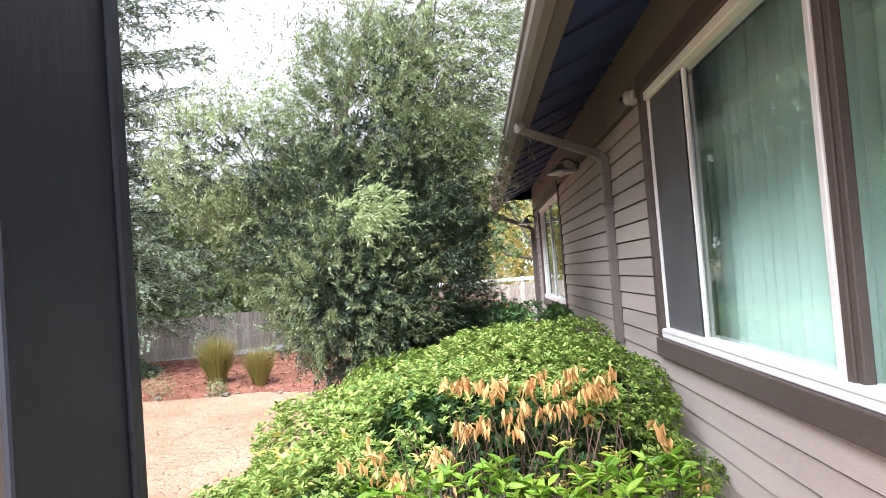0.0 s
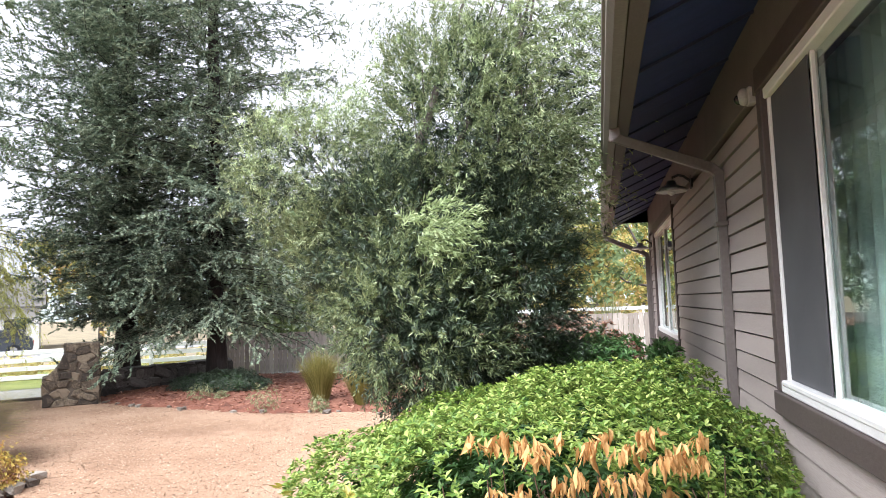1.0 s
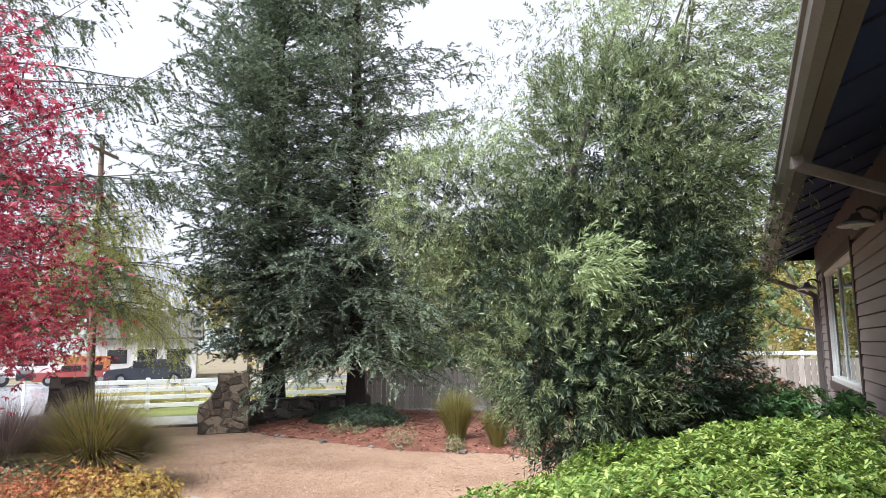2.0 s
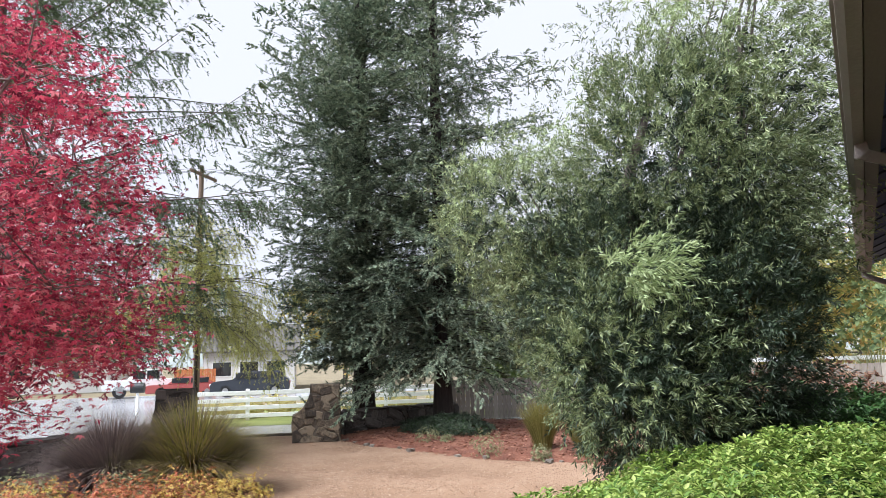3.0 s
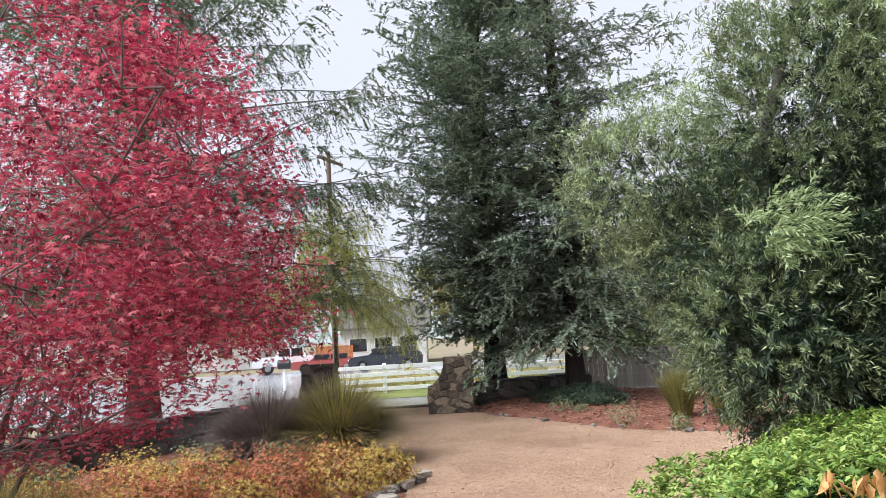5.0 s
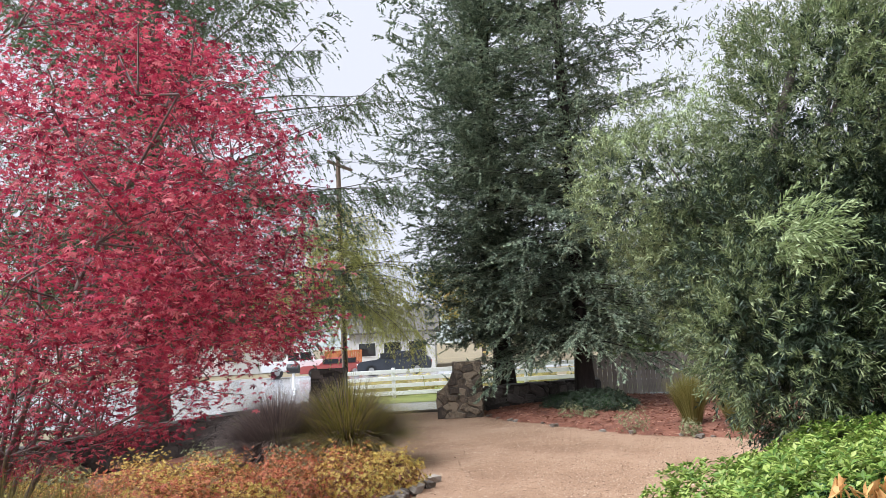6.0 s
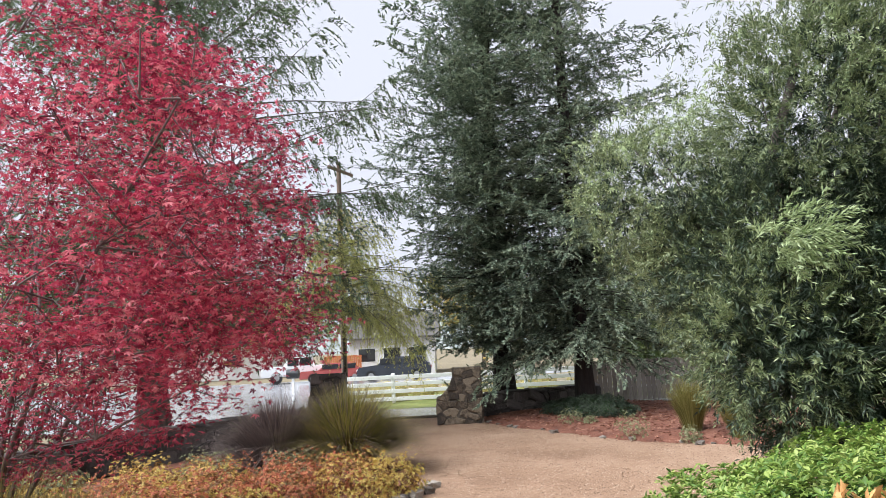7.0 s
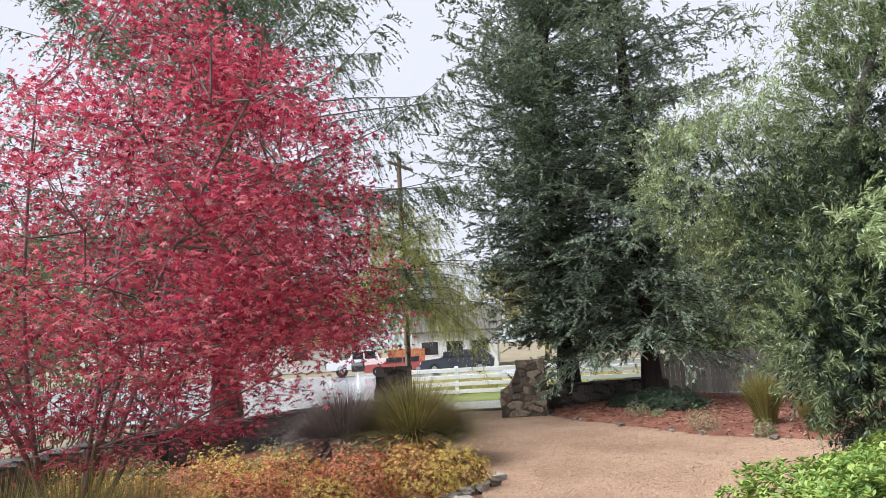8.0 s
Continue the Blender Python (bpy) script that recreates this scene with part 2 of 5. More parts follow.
def part(name, bm, mat, parent=None, label="", at=None):
    """A bmesh or a mesh as one object, under a thing or a part, or by itself."""
    if isinstance(bm, bmesh.types.BMesh):
        me = bpy.data.meshes.new(name)
        bm.to_mesh(me)
        bm.free()
    else:
        me = bm
    if mat and not me.materials:
        me.materials.append(mat)
    ob = new(name, me)
    if at is not None:
        ob.matrix_basis = at
    if parent:
        ob.parent = parent
    if label:
        ob["label"] = label
    if name in JOINED:
        ob["kind"] = "stuff"
    return ob


def thing(name, m, label, category, group="", kind=""):
    ob = new(name)
    ob.matrix_basis = m
    ob.empty_display_size = 0.1
    return tagged(ob, label, category, group, kind)


def box(x0, x1, y0, y1, z0, z1, bevel=0.0):
    bm = bmesh.new()
    bmesh.ops.create_cube(bm, size=1)
    bmesh.ops.scale(bm, vec=(x1 - x0, y1 - y0, z1 - z0), verts=bm.verts)
    bmesh.ops.translate(bm, vec=((x0 + x1) / 2, (y0 + y1) / 2, (z0 + z1) / 2), verts=bm.verts)
    if bevel:
        bmesh.ops.bevel(bm, geom=bm.edges[:], offset=bevel, segments=1, affect="EDGES")
    return bm


def extrude_profile(points, y0, y1):
    """A closed profile of (x, z) corners drawn along y."""
    n = len(points)
    bm = bmesh.new()
    a = [bm.verts.new((x, y0, z)) for x, z in points]
    b = [bm.verts.new((x, y1, z)) for x, z in points]
    bm.faces.new(a)
    bm.faces.new(b[::-1])
    for i in range(n):
        bm.faces.new((a[i], b[i], b[(i + 1) % n], a[(i + 1) % n]))
    bmesh.ops.recalc_face_normals(bm, faces=bm.faces)
    return bm


def tubes(paths, sides=6):
    """One mesh of tapered tubes; each path a list of (x, y, z, radius)."""
    vs, fs, off = [], [], 0
    ang = np.linspace(0, 2 * np.pi, sides, endpoint=False)
    for path in paths:
        p = np.asarray(path, float)
        n = len(p)
        tan = np.gradient(p[:, :3], axis=0)
        tan /= np.linalg.norm(tan, axis=1, keepdims=True) + 1e-9
        ref = np.where(np.abs(tan[:, 2:3]) > 0.8, [[1.0, 0.13, 0]], [[0, 0.1, 1.0]])
        s = np.cross(tan, ref)
        s /= np.linalg.norm(s, axis=1, keepdims=True) + 1e-9
        u = np.cross(s, tan)
        ring = p[:, None, :3] + p[:, 3][:, None, None] * (np.cos(ang)[None, :, None] * s[:, None] + np.sin(ang)[None, :, None] * u[:, None])
        vs.append(ring.reshape(-1, 3))
        i, j = np.meshgrid(np.arange(n - 1), np.arange(sides), indexing="ij")
        k = (j + 1) % sides
        fs.append(np.stack([off + i * sides + j, off + i * sides + k, off + (i + 1) * sides + k, off + (i + 1) * sides + j], -1).reshape(-1, 4))
        off += n * sides
    return mesh_of(np.concatenate(vs), np.concatenate(fs), True)


def unit(a):
    return a / (np.linalg.norm(a, axis=-1, keepdims=True) + 1e-9)


def leaf_arrays(P, D, N, L, W, fine=True, fold=0.18, droop=0.12):
    """Leaves at P, along D, facing N, of length L and width W: lens-shaped and folded at the rib (fine), or plain folded diamonds."""
    P, D, N = np.asarray(P, float), unit(np.asarray(D, float)), np.asarray(N, float)
    n = len(P)
    L, W = np.broadcast_to(L, n)[:, None], np.broadcast_to(W, n)[:, None]
    S = unit(np.cross(D, N))
    U = np.cross(S, D)
    if not fine:
        V = np.stack([P, P + 0.5 * L * D + 0.5 * W * S + fold * W * U, P + L * D - droop * L * U, P + 0.5 * L * D - 0.5 * W * S + fold * W * U], 1)
        b = np.arange(n)[:, None] * 4
        return V.reshape(-1, 3), np.concatenate([b + [0, 1, 2], b + [0, 2, 3]])
    V = np.stack([P, P + 0.32 * L * D + 0.5 * W * S + fold * W * U, P + 0.7 * L * D + 0.36 * W * S + fold * 0.7 * W * U - 0.3 * droop * L * U,
                  P + L * D - droop * L * U, P + 0.7 * L * D - 0.36 * W * S + fold * 0.7 * W * U - 0.3 * droop * L * U, P + 0.32 * L * D - 0.5 * W * S + fold * W * U], 1)
    b = np.arange(n)[:, None] * 6
    return V.reshape(-1, 3), np.concatenate([b + [0, 1, 2, 3], b + [0, 3, 4, 5]])


def needles(P, D, N, L, W):
    """Slender pointed needles or leaves, one blade each."""
    P, D = np.asarray(P, float), unit(np.asarray(D, float))
    n = len(P)
    L, W = np.broadcast_to(L, n)[:, None], np.broadcast_to(W, n)[:, None]
    S = unit(np.cross(D, N)) * W / 2
    V = np.stack([P - S + 0.12 * L * D, P + S + 0.12 * L * D, P + L * D], 1)
    return mesh_of(V.reshape(-1, 3), np.arange(n * 3).reshape(-1, 3))


def leaves(*args, **kw):
    v, f = leaf_arrays(*args, **kw)
    return mesh_of(v, f)


def rand_dirs(n):
    return unit(rng.normal(size=(n, 3)))


def whorls(C, A, count, L, W, open_angle=62, fine=True):
    """Rosettes of leaves round shoots that point along A at C."""
    n = len(C)
    A = unit(A)
    s = unit(np.cross(A, rand_dirs(n)))
    u = np.cross(A, s)
    ang = rng.uniform(0, 6.28, (n, 1)) + np.arange(count)[None] * 2.4 + rng.normal(0, 0.2, (n, count))
    op = np.radians(open_angle + rng.normal(0, 12, (n, count)))
    D = np.cos(op)[..., None] * A[:, None] + np.sin(op)[..., None] * (np.cos(ang)[..., None] * s[:, None] + np.sin(ang)[..., None] * u[:, None])
    P = C[:, None] + A[:, None] * rng.uniform(-0.3, 0.3, (n, count, 1)) * L
    N = A[:, None] + 0.25 * rng.normal(size=(n, count, 3))
    ll = L * rng.uniform(0.65, 1.15, n * count)
    return leaf_arrays(P.reshape(-1, 3), D.reshape(-1, 3), np.broadcast_to(N, D.shape).reshape(-1, 3), ll, ll * W / L, fine)


def joined(*arrays):
    vs, fs, off = [], [], 0
    for v, f in arrays:
        vs.append(v)
        fs.append(f + off)
        off += len(v)
    return mesh_of(np.concatenate(vs), np.concatenate(fs))


def blob_shell(blobs, n, depth=0.25, low=None, rough=0.10):
    """n points near the outside of a crown made of ellipsoids (x, y, z, rx, ry, rz), with their outward directions."""
    B = np.asarray(blobs, float)
    area = (B[:, 3] * B[:, 4] + B[:, 4] * B[:, 5] + B[:, 3] * B[:, 5])
    k = rng.choice(len(B), n * 3, p=area / area.sum())
    d = rand_dirs(n * 3)
    r = 1 - depth * rng.power(1.0, n * 3) ** 1.6
    lump = 1 + rough * (np.sin(5 * d[:, 0] + k) * np.sin(6 * d[:, 1] + 2 * k) + 0.8 * np.sin(9 * d[:, 2] + 3 * k))
    P = B[k, :3] + d * B[k, 3:] * (r * lump)[:, None]
    keep = np.ones(len(P), bool)
    for i, b in enumerate(B):
        inside = (((P - b[:3]) / b[3:]) ** 2).sum(1) < (1 - depth) ** 2
        keep &= ~(inside & (k != i))
    if low is not None:
        keep &= P[:, 2] > low
    P, d, k = P[keep][:n], d[keep][:n], k[keep][:n]
    return P, unit(d / B[k, 3:])

# ---- ground ----
EYE0 = (0.56, -1.25)


def out(u, v):
    """A place on the ground, u metres out towards the gate and v metres to its right."""
    return EYE0[0] - 0.664 * u + 0.747 * v, EYE0[1] + 0.747 * u + 0.664 * v


def sheet(name, corners, z, mat, label, category, sub=0.0):
    """A flat piece of ground with a closed outline of (x, y) corners."""
    bm = bmesh.new()
    top = [bm.verts.new((x, y, z)) for x, y in corners]
    f = bm.faces.new(top)
    if f.normal.z < 0:
        bmesh.ops.reverse_faces(bm, faces=[f])
    ext = bmesh.ops.extrude_face_region(bm, geom=[f])
    bmesh.ops.translate(bm, vec=(0, 0, -0.05), verts=[g for g in ext["geom"] if isinstance(g, bmesh.types.BMVert)])
    bmesh.ops.recalc_face_normals(bm, faces=bm.faces)
    return tagged(part(name, bm, mat), label, category, kind="structure")


def smooth_loop(corners, steps=6, wobble=0.0):
    """A closed outline rounded through its corners."""
    c = np.asarray(corners, float)
    n, pts = len(c), []
    for i in range(n):
        p0, p1, p2, p3 = c[i - 1], c[i], c[(i + 1) % n], c[(i + 2) % n]
        for s in np.linspace(0, 1, steps, endpoint=False):
            p = 0.5 * (2 * p1 + (p2 - p0) * s + (2 * p0 - 5 * p1 + 4 * p2 - p3) * s ** 2 + (3 * p1 - p0 - 3 * p2 + p3) * s ** 3)
            pts.append(tuple(p + rng.normal(0, wobble, 2)))
    return pts


def disc_ground():
    bm = bmesh.new()
    bmesh.ops.create_circle(bm, cap_ends=True, segments=64, radius=900)
    bmesh.ops.translate(bm, vec=(0, 0, -0.03), verts=bm.verts)
    return bm


tagged(part("ground", disc_ground(), EARTH), "earth and dry grass ground reaching the horizon", "ground", kind="structure")
gravel_edge = [(-9, -8), (1.2, -8), (1.2, 10), (0.5, 12), (-4.6, 12.2), (-8.5, 12.6), out(18.2, 1.4), out(19.8, 1.0), out(19.8, -2.6), out(17, -2.0),
               (-8.4, 7.2), (-6.6, 6.1), (-5.2, 4.4), (-4.8, 2.0), (-5.2, -2)]
sheet("gravel_drive", gravel_edge, 0.0, GRAVEL, "tan gravel forecourt with loose wet stones", "gravel")
sheet("road", [out(20.1, -60), out(20.1, 60), out(23.4, 60), out(23.4, -4.2), out(40, -6), out(46, 14), out(50, 14), out(50, -60)], -0.012, ASPHALT, "wet grey asphalt road reflecting the sky", "road")
sheet("verge", [out(23.4, -4.0), out(23.4, 50), out(33, 50), out(33, -5.0)], -0.004, VERGE, "bright green grass verge along the road", "grass")
bm = box(-0.0, 0.16, -14, 14, -0.05, 0.06, 0.015)
kerb = tagged(part("kerb", bm, MORTAR, at=Matrix.Translation((*out(20.0, 2), 0)) @ Matrix.Rotation(math.atan2(0.664, 0.747) - math.pi / 2, 4, "Z")), "low dark wet kerb at the drive's end", "kerb", kind="structure")


def mound(corners, height, grid=0.18, wobble=0.03):
    """A low heaped bed over an outline: flat at the edge, uneven inside."""
    c = np.asarray(corners)
    x0, y0, x1, y1 = *c.min(0), *c.max(0)
    nx, ny = int((x1 - x0) / grid) + 2, int((y1 - y0) / grid) + 2
    X, Y = np.meshgrid(np.linspace(x0, x1, nx), np.linspace(y0, y1, ny), indexing="ij")
    inside = np.zeros(X.shape, bool)
    dist = np.full(X.shape, 1e9)
    for (ax, ay), (bx, by) in zip(c, np.roll(c, -1, 0)):
        cross = (ay > Y) != (by > Y)
        with np.errstate(divide="ignore", invalid="ignore"):
            inside ^= cross & (X < (bx - ax) * (Y - ay) / (by - ay) + ax)
        t = np.clip(((X - ax) * (bx - ax) + (Y - ay) * (by - ay)) / ((bx - ax) ** 2 + (by - ay) ** 2 + 1e-9), 0, 1)
        dist = np.minimum(dist, np.hypot(X - ax - t * (bx - ax), Y - ay - t * (by - ay)))
    Z = np.where(inside, height * (1 - np.exp(-dist * 1.6)) + 0.012, -0.04) + np.where(inside, rng.normal(0, wobble * 0.4, X.shape), 0)
    i, j = np.meshgrid(np.arange(nx - 1), np.arange(ny - 1), indexing="ij")
    keep = inside[:-1, :-1] | inside[1:, :-1] | inside[:-1, 1:] | inside[1:, 1:]
    i, j = i[keep], j[keep]
    f = np.stack([i * ny + j, (i + 1) * ny + j, (i + 1) * ny + j + 1, i * ny + j + 1], 1)
    pts = np.stack([X, Y, Z], -1)
    return mesh_of(pts.reshape(-1, 3), f, True), pts[inside]


bed_edge = smooth_loop([(-11.2, 13.2), (-9.9, 12.3), (-8.2, 11.85), (-5.9, 11.15), (-4.0, 11.3), (-2.2, 10.6), (0.2, 10.8), (1.0, 13), (0.4, 17.5), (-6, 18.2), (-11.5, 18.0), (-13.0, 15.5)], 6, 0.03)
me, spots = mound(bed_edge, 0.16)
tagged(part("mulch_bed", me, MULCH), "bed of reddish bark mulch under the conifers", "mulch bed", kind="structure")
n = 16000
s = spots[rng.integers(0, len(spots), n)] + rng.normal(0, 0.09, (n, 3)) * [1, 1, 0.06] + [0, 0, 0.01]
chips = leaves(s, rand_dirs(n) * [1, 1, 0.25], rand_dirs(n) * 0.5 + [0, 0, 1], rng.uniform(0.04, 0.11, n), rng.uniform(0.015, 0.04, n), fine=False)
tagged(part("bark_chips", chips, CHIP), "loose red-brown bark chips and fallen needles", "mulch", kind="stuff")
shrub_bed = smooth_loop([(-6.5, 5.9), (-8.6, 7.3), (-10.5, 8.2), (-12.3, 8.6), (-12.6, 6.2), (-11.5, 2.6), (-9.5, 0.2), (-6.5, -2), (-4.4, -0.6), (-4.6, 2.2), (-5.3, 4.2)], 6, 0.03)
me, spots2 = mound(shrub_bed, 0.10)
tagged(part("planting_bed", me, MULCH), "mulched planting bed edged with stones", "planting bed", kind="structure")
# loose stones of the gravel, where it lies nearest to the view
n = 96000
gp = np.stack([rng.uniform(-14.0, -0.8, n), rng.uniform(3.4, 14.5, n), np.full(n, 0.001)], 1)
ring = np.array(gravel_edge)
inside = np.zeros(n, bool)
for p, q in zip(ring, np.roll(ring, -1, 0)):
    inside ^= ((p[1] > gp[:, 1]) != (q[1] > gp[:, 1])) & (gp[:, 0] < p[0] + (gp[:, 1] - p[1]) * (q[0] - p[0]) / (q[1] - p[1] + 1e-9))
gp = gp[inside]
gl = rng.uniform(0.011, 0.028, len(gp))
pebbles = leaves(gp, rand_dirs(len(gp)) * [1, 1, 0.15], [[0.0, 0.0, 1.0]] + 0.35 * rand_dirs(len(gp)), gl, gl * 0.8, fine=False, fold=0.35, droop=-0.1)
PEBBLE = leaf_material("gravel_stone", [(0.12, 0.066, 0.038), (0.25, 0.15, 0.09), (0.38, 0.248, 0.162), (0.60, 0.46, 0.34)], 0.6, 1, 0.0, 0.4, 0.85)
tagged(part("gravel_stones", pebbles, PEBBLE), "loose tan and brown gravel stones", "gravel", kind="stuff")

# ---- the house: a lapped wall, frieze, eave and gutter ----
WX, LAP = 1.25, 0.1075
house_wall = thing("wall_east", Matrix.Identity(4), "taupe painted lap-siding house wall", "wall", kind="structure")


def wall_piece(y0, y1, z0, z1):
    return box(WX + 0.02, WX + 0.16, y0, y1, z0, z1)


# openings: near window pair, far window
W1 = (-1.55, 1.90, 1.52, 2.86)
W2 = (5.90, 8.35, 1.50, 2.80)
for y0, y1, z0, z1 in ((-6, W1[0], -0.05, 3.3), (W1[0], W1[1], -0.05, W1[2]), (W1[0], W1[1], W1[3], 3.3), (W1[1], W2[0], -0.05, 3.3),
                       (W2[0], W2[1], -0.05, W2[2]), (W2[0], W2[1], W2[3], 3.3), (W2[1], 9.2, -0.05, 3.3)):
    part("wall_core", wall_piece(y0, y1, z0, z1), FRIEZE, house_wall)
# the far end of the house and its back, to close it
tagged(part("wall_north", box(WX + 0.16, 7, 9.06, 9.2, -0.05, 3.3), SIDING), "taupe end wall of the house", "wall", kind="structure")
tagged(part("wall_back", box(6.86, 7, -6, 9.06, -0.05, 3.3), SIDING), "taupe back wall of the house", "wall", kind="structure")
tagged(part("wall_south", box(WX + 0.16, 6.86, -6, -5.86, -0.05, 3.3), SIDING), "taupe south wall of the house", "wall", kind="structure")

# channel boards, each a thin wedge with its foot proud and a dark groove below
def lap_board(y0, y1, z):
    return extrude_profile([(WX - 0.022, z + 0.009), (WX + 0.02, z + 0.009), (WX + 0.02, z + LAP), (WX - 0.012, z + LAP)], y0, y1)


# frieze board above the siding and the trims
part("frieze_board", box(WX - 0.026, WX + 0.02, -6, 9.2, 2.86, 3.235, 0.004), FRIEZE, house_wall)
part("corner_board", box(WX - 0.03, WX + 0.02, 9.08, 9.2, 0, 2.86, 0.004), FRIEZE, house_wall)


def eave():
    roof = thing("roof", Matrix.Identity(4), "shingled roof with dark navy underside to its eave", "roof", kind="structure")
    # sloping soffit from the fascia up to the wall and on
    part("soffit", extrude_profile([(0.70, 2.985), (1.27, 3.235), (1.27, 3.26), (0.70, 3.01)], -6, 9.42), SOFFIT, roof)
    part("roof_deck", extrude_profile([(0.60, 3.052), (4.2, 4.60), (7.6, 3.03), (7.6, 3.07), (4.2, 4.65), (0.60, 3.095)], -6.2, 9.46), SHINGLE, roof)
    part("fascia", box(0.631, 0.70, -6.2, 9.46, 2.90, 3.05, 0.003), TRIM, roof)
    gable = bmesh.new()
    vs = [gable.verts.new(p) for p in ((0.72, 9.19, 3.04), (4.2, 9.19, 4.57), (7.5, 9.19, 3.04))]
    gable.faces.new(vs)
    bmesh.ops.solidify(gable, geom=gable.faces[:], thickness=0.05)
    part("gable", gable, SIDING, roof)
    # battens across the underside
    for k in range(15):
        y = 0.05 + 0.62 * k + rng.normal(0, 0.02)
        part("batten", extrude_profile([(0.703, 2.972), (1.236, 3.205), (1.236, 3.222), (0.703, 2.988)], y, y + 0.010), SOFFIT_LINE, roof)
    return roof


eave()
gutter = thing("gutter", Matrix.Identity(4), "taupe metal rain gutter with a sloping downpipe", "gutter")
prof = [(0.628, 2.895), (0.585, 2.895), (0.562, 2.93), (0.562, 2.985), (0.550, 2.998), (0.550, 3.022), (0.558, 3.022), (0.570, 3.002), (0.570, 2.935), (0.59, 2.905), (0.620, 2.905), (0.620, 3.02), (0.628, 3.02)]
part("trough", extrude_profile(prof, -6, 9.44), GUTTER, gutter)
part("end_cap", extrude_profile([(0.628, 2.893), (0.585, 2.893), (0.560, 2.93), (0.549, 3.022), (0.628, 3.022)], 9.44, 9.45), GUTTER, gutter)


def pipe_run(points, w, d):
    """A rectangular pipe with mitred bends through points; w along y, d across."""
    p = [Vector(q) for q in points]
    bm = bmesh.new()
    rings = []
    for i, q in enumerate(p):
        a = (p[i] - p[i - 1]).normalized() if i else (p[1] - p[0]).normalized()
        b = (p[i + 1] - p[i]).normalized() if i < len(p) - 1 else a
        t = (a + b).normalized()
        s = Vector((0, 1, 0)) - t * t.y
        s.normalize()
        u = t.cross(s)
        k = 1 / max(0.5, t.dot(a))
        rings.append([bm.verts.new(q + s * sy * w / 2 + u * su * d / 2 * k) for sy, su in ((-1, -1), (1, -1), (1, 1), (-1, 1))])
    for r0, r1 in zip(rings, rings[1:]):
        for j in range(4):
            bm.faces.new((r0[j], r0[(j + 1) % 4], r1[(j + 1) % 4], r1[j]))
    bm.faces.new(rings[0][::-1])
    bm.faces.new(rings[-1])
    bmesh.ops.recalc_face_normals(bm, faces=bm.faces)
    bmesh.ops.bevel(bm, geom=[e for e in bm.edges if len(e.link_faces) == 2], offset=0.004, segments=1, affect="EDGES")
    return bm


part("downpipe", pipe_run([(0.615, 2.62, 2.905), (0.615, 2.62, 2.85), (1.16, 2.96, 2.70), (1.205, 2.96, 2.66), (1.205, 2.96, 0.12), (1.10, 2.96, 0.05)], 0.072, 0.052), GUTTER, gutter)
part("downpipe", pipe_run([(0.615, 9.36, 2.90), (0.615, 9.36, 2.85), (1.14, 9.22, 2.60), (1.19, 9.22, 2.56), (1.19, 9.22, 0.12), (1.1, 9.22, 0.05)], 0.075, 0.06), GUTTER, gutter)
for z in (0.8, 2.35):
    part("strap", box(1.168, 1.242, 2.91, 3.01, z, z + 0.025, 0.002), GUTTER, gutter)


def window(name, y0, y1, z0, z1, label, mull, screen, trim=0.115):
    """A white sliding window in a brown trim; mull: y of its stiles; screen: stretch with an insect screen."""
    w = thing(name, Matrix.Identity(4), label, "window", kind="structure")
    x = WX
    for nm, b in (("sill_trim", (x - 0.045, x + 0.0, y0 - 0.06, y1 + 0.06, z0 - 0.085, z0 + 0.012)), ("head_trim", (x - 0.036, x + 0.0, y0 - 0.06, y1 + 0.06, z1 - 0.012, z1 + 0.1)),
                  ("side_trim", (x - 0.032, x + 0.0, y1 - 0.02, y1 + 0.06, z0 + 0.012, z1 - 0.012)), ("side_trim", (x - 0.032, x + 0.0, y0 - 0.06, y0 + 0.02, z0 + 0.012, z1 - 0.012))):
        part(nm, box(*b, 0.004), TRIM, w)
    f = 0.045
    for nm, b in (("bottom_frame", (x - 0.03, x + 0.07, y0 + 0.02, y1 - 0.02, z0 + 0.012, z0 + 0.06)), ("top_frame", (x - 0.02, x + 0.07, y0 + 0.02, y1 - 0.02, z1 - 0.06, z1 - 0.012)),
                  ("side_frame", (x - 0.006, x + 0.07, y0 + 0.02, y0 + 0.05, z0 + 0.06, z1 - 0.06)), ("side_frame", (x - 0.006, x + 0.07, y1 - 0.05, y1 - 0.02, z0 + 0.06, z1 - 0.06))):
        part(nm, box(*b, 0.005), VINYL, w)
    part("track", box(x - 0.034, x + 0.05, y0 + 0.05, y1 - 0.05, z0 + 0.045, z0 + 0.066, 0.003), VINYL, w)
    edges = [y0 + 0.05] + sorted(mull) + [y1 - 0.05]
    for m in mull:
        part("stile", box(x + 0.004, x + 0.022, m - 0.020, m - 0.004, z0 + 0.066, z1 - 0.06, 0.003), VINYL, w)
        part("stile", box(x + 0.012, x + 0.036, m + 0.006, m + 0.022, z0 + 0.066, z1 - 0.06, 0.003), VINYL, w)
    for a, b in zip(edges, edges[1:]):
        pane = part("pane", box(x + 0.026, x + 0.030, a + 0.02, b - 0.02, z0 + 0.06, z1 - 0.06), GLASS, w)
        pane.visible_shadow = False
    if screen:
        part("insect_screen", box(x + 0.004, x + 0.008, screen[0], screen[1], z0 + 0.068, z1 - 0.062), SCREEN, w)
    return w


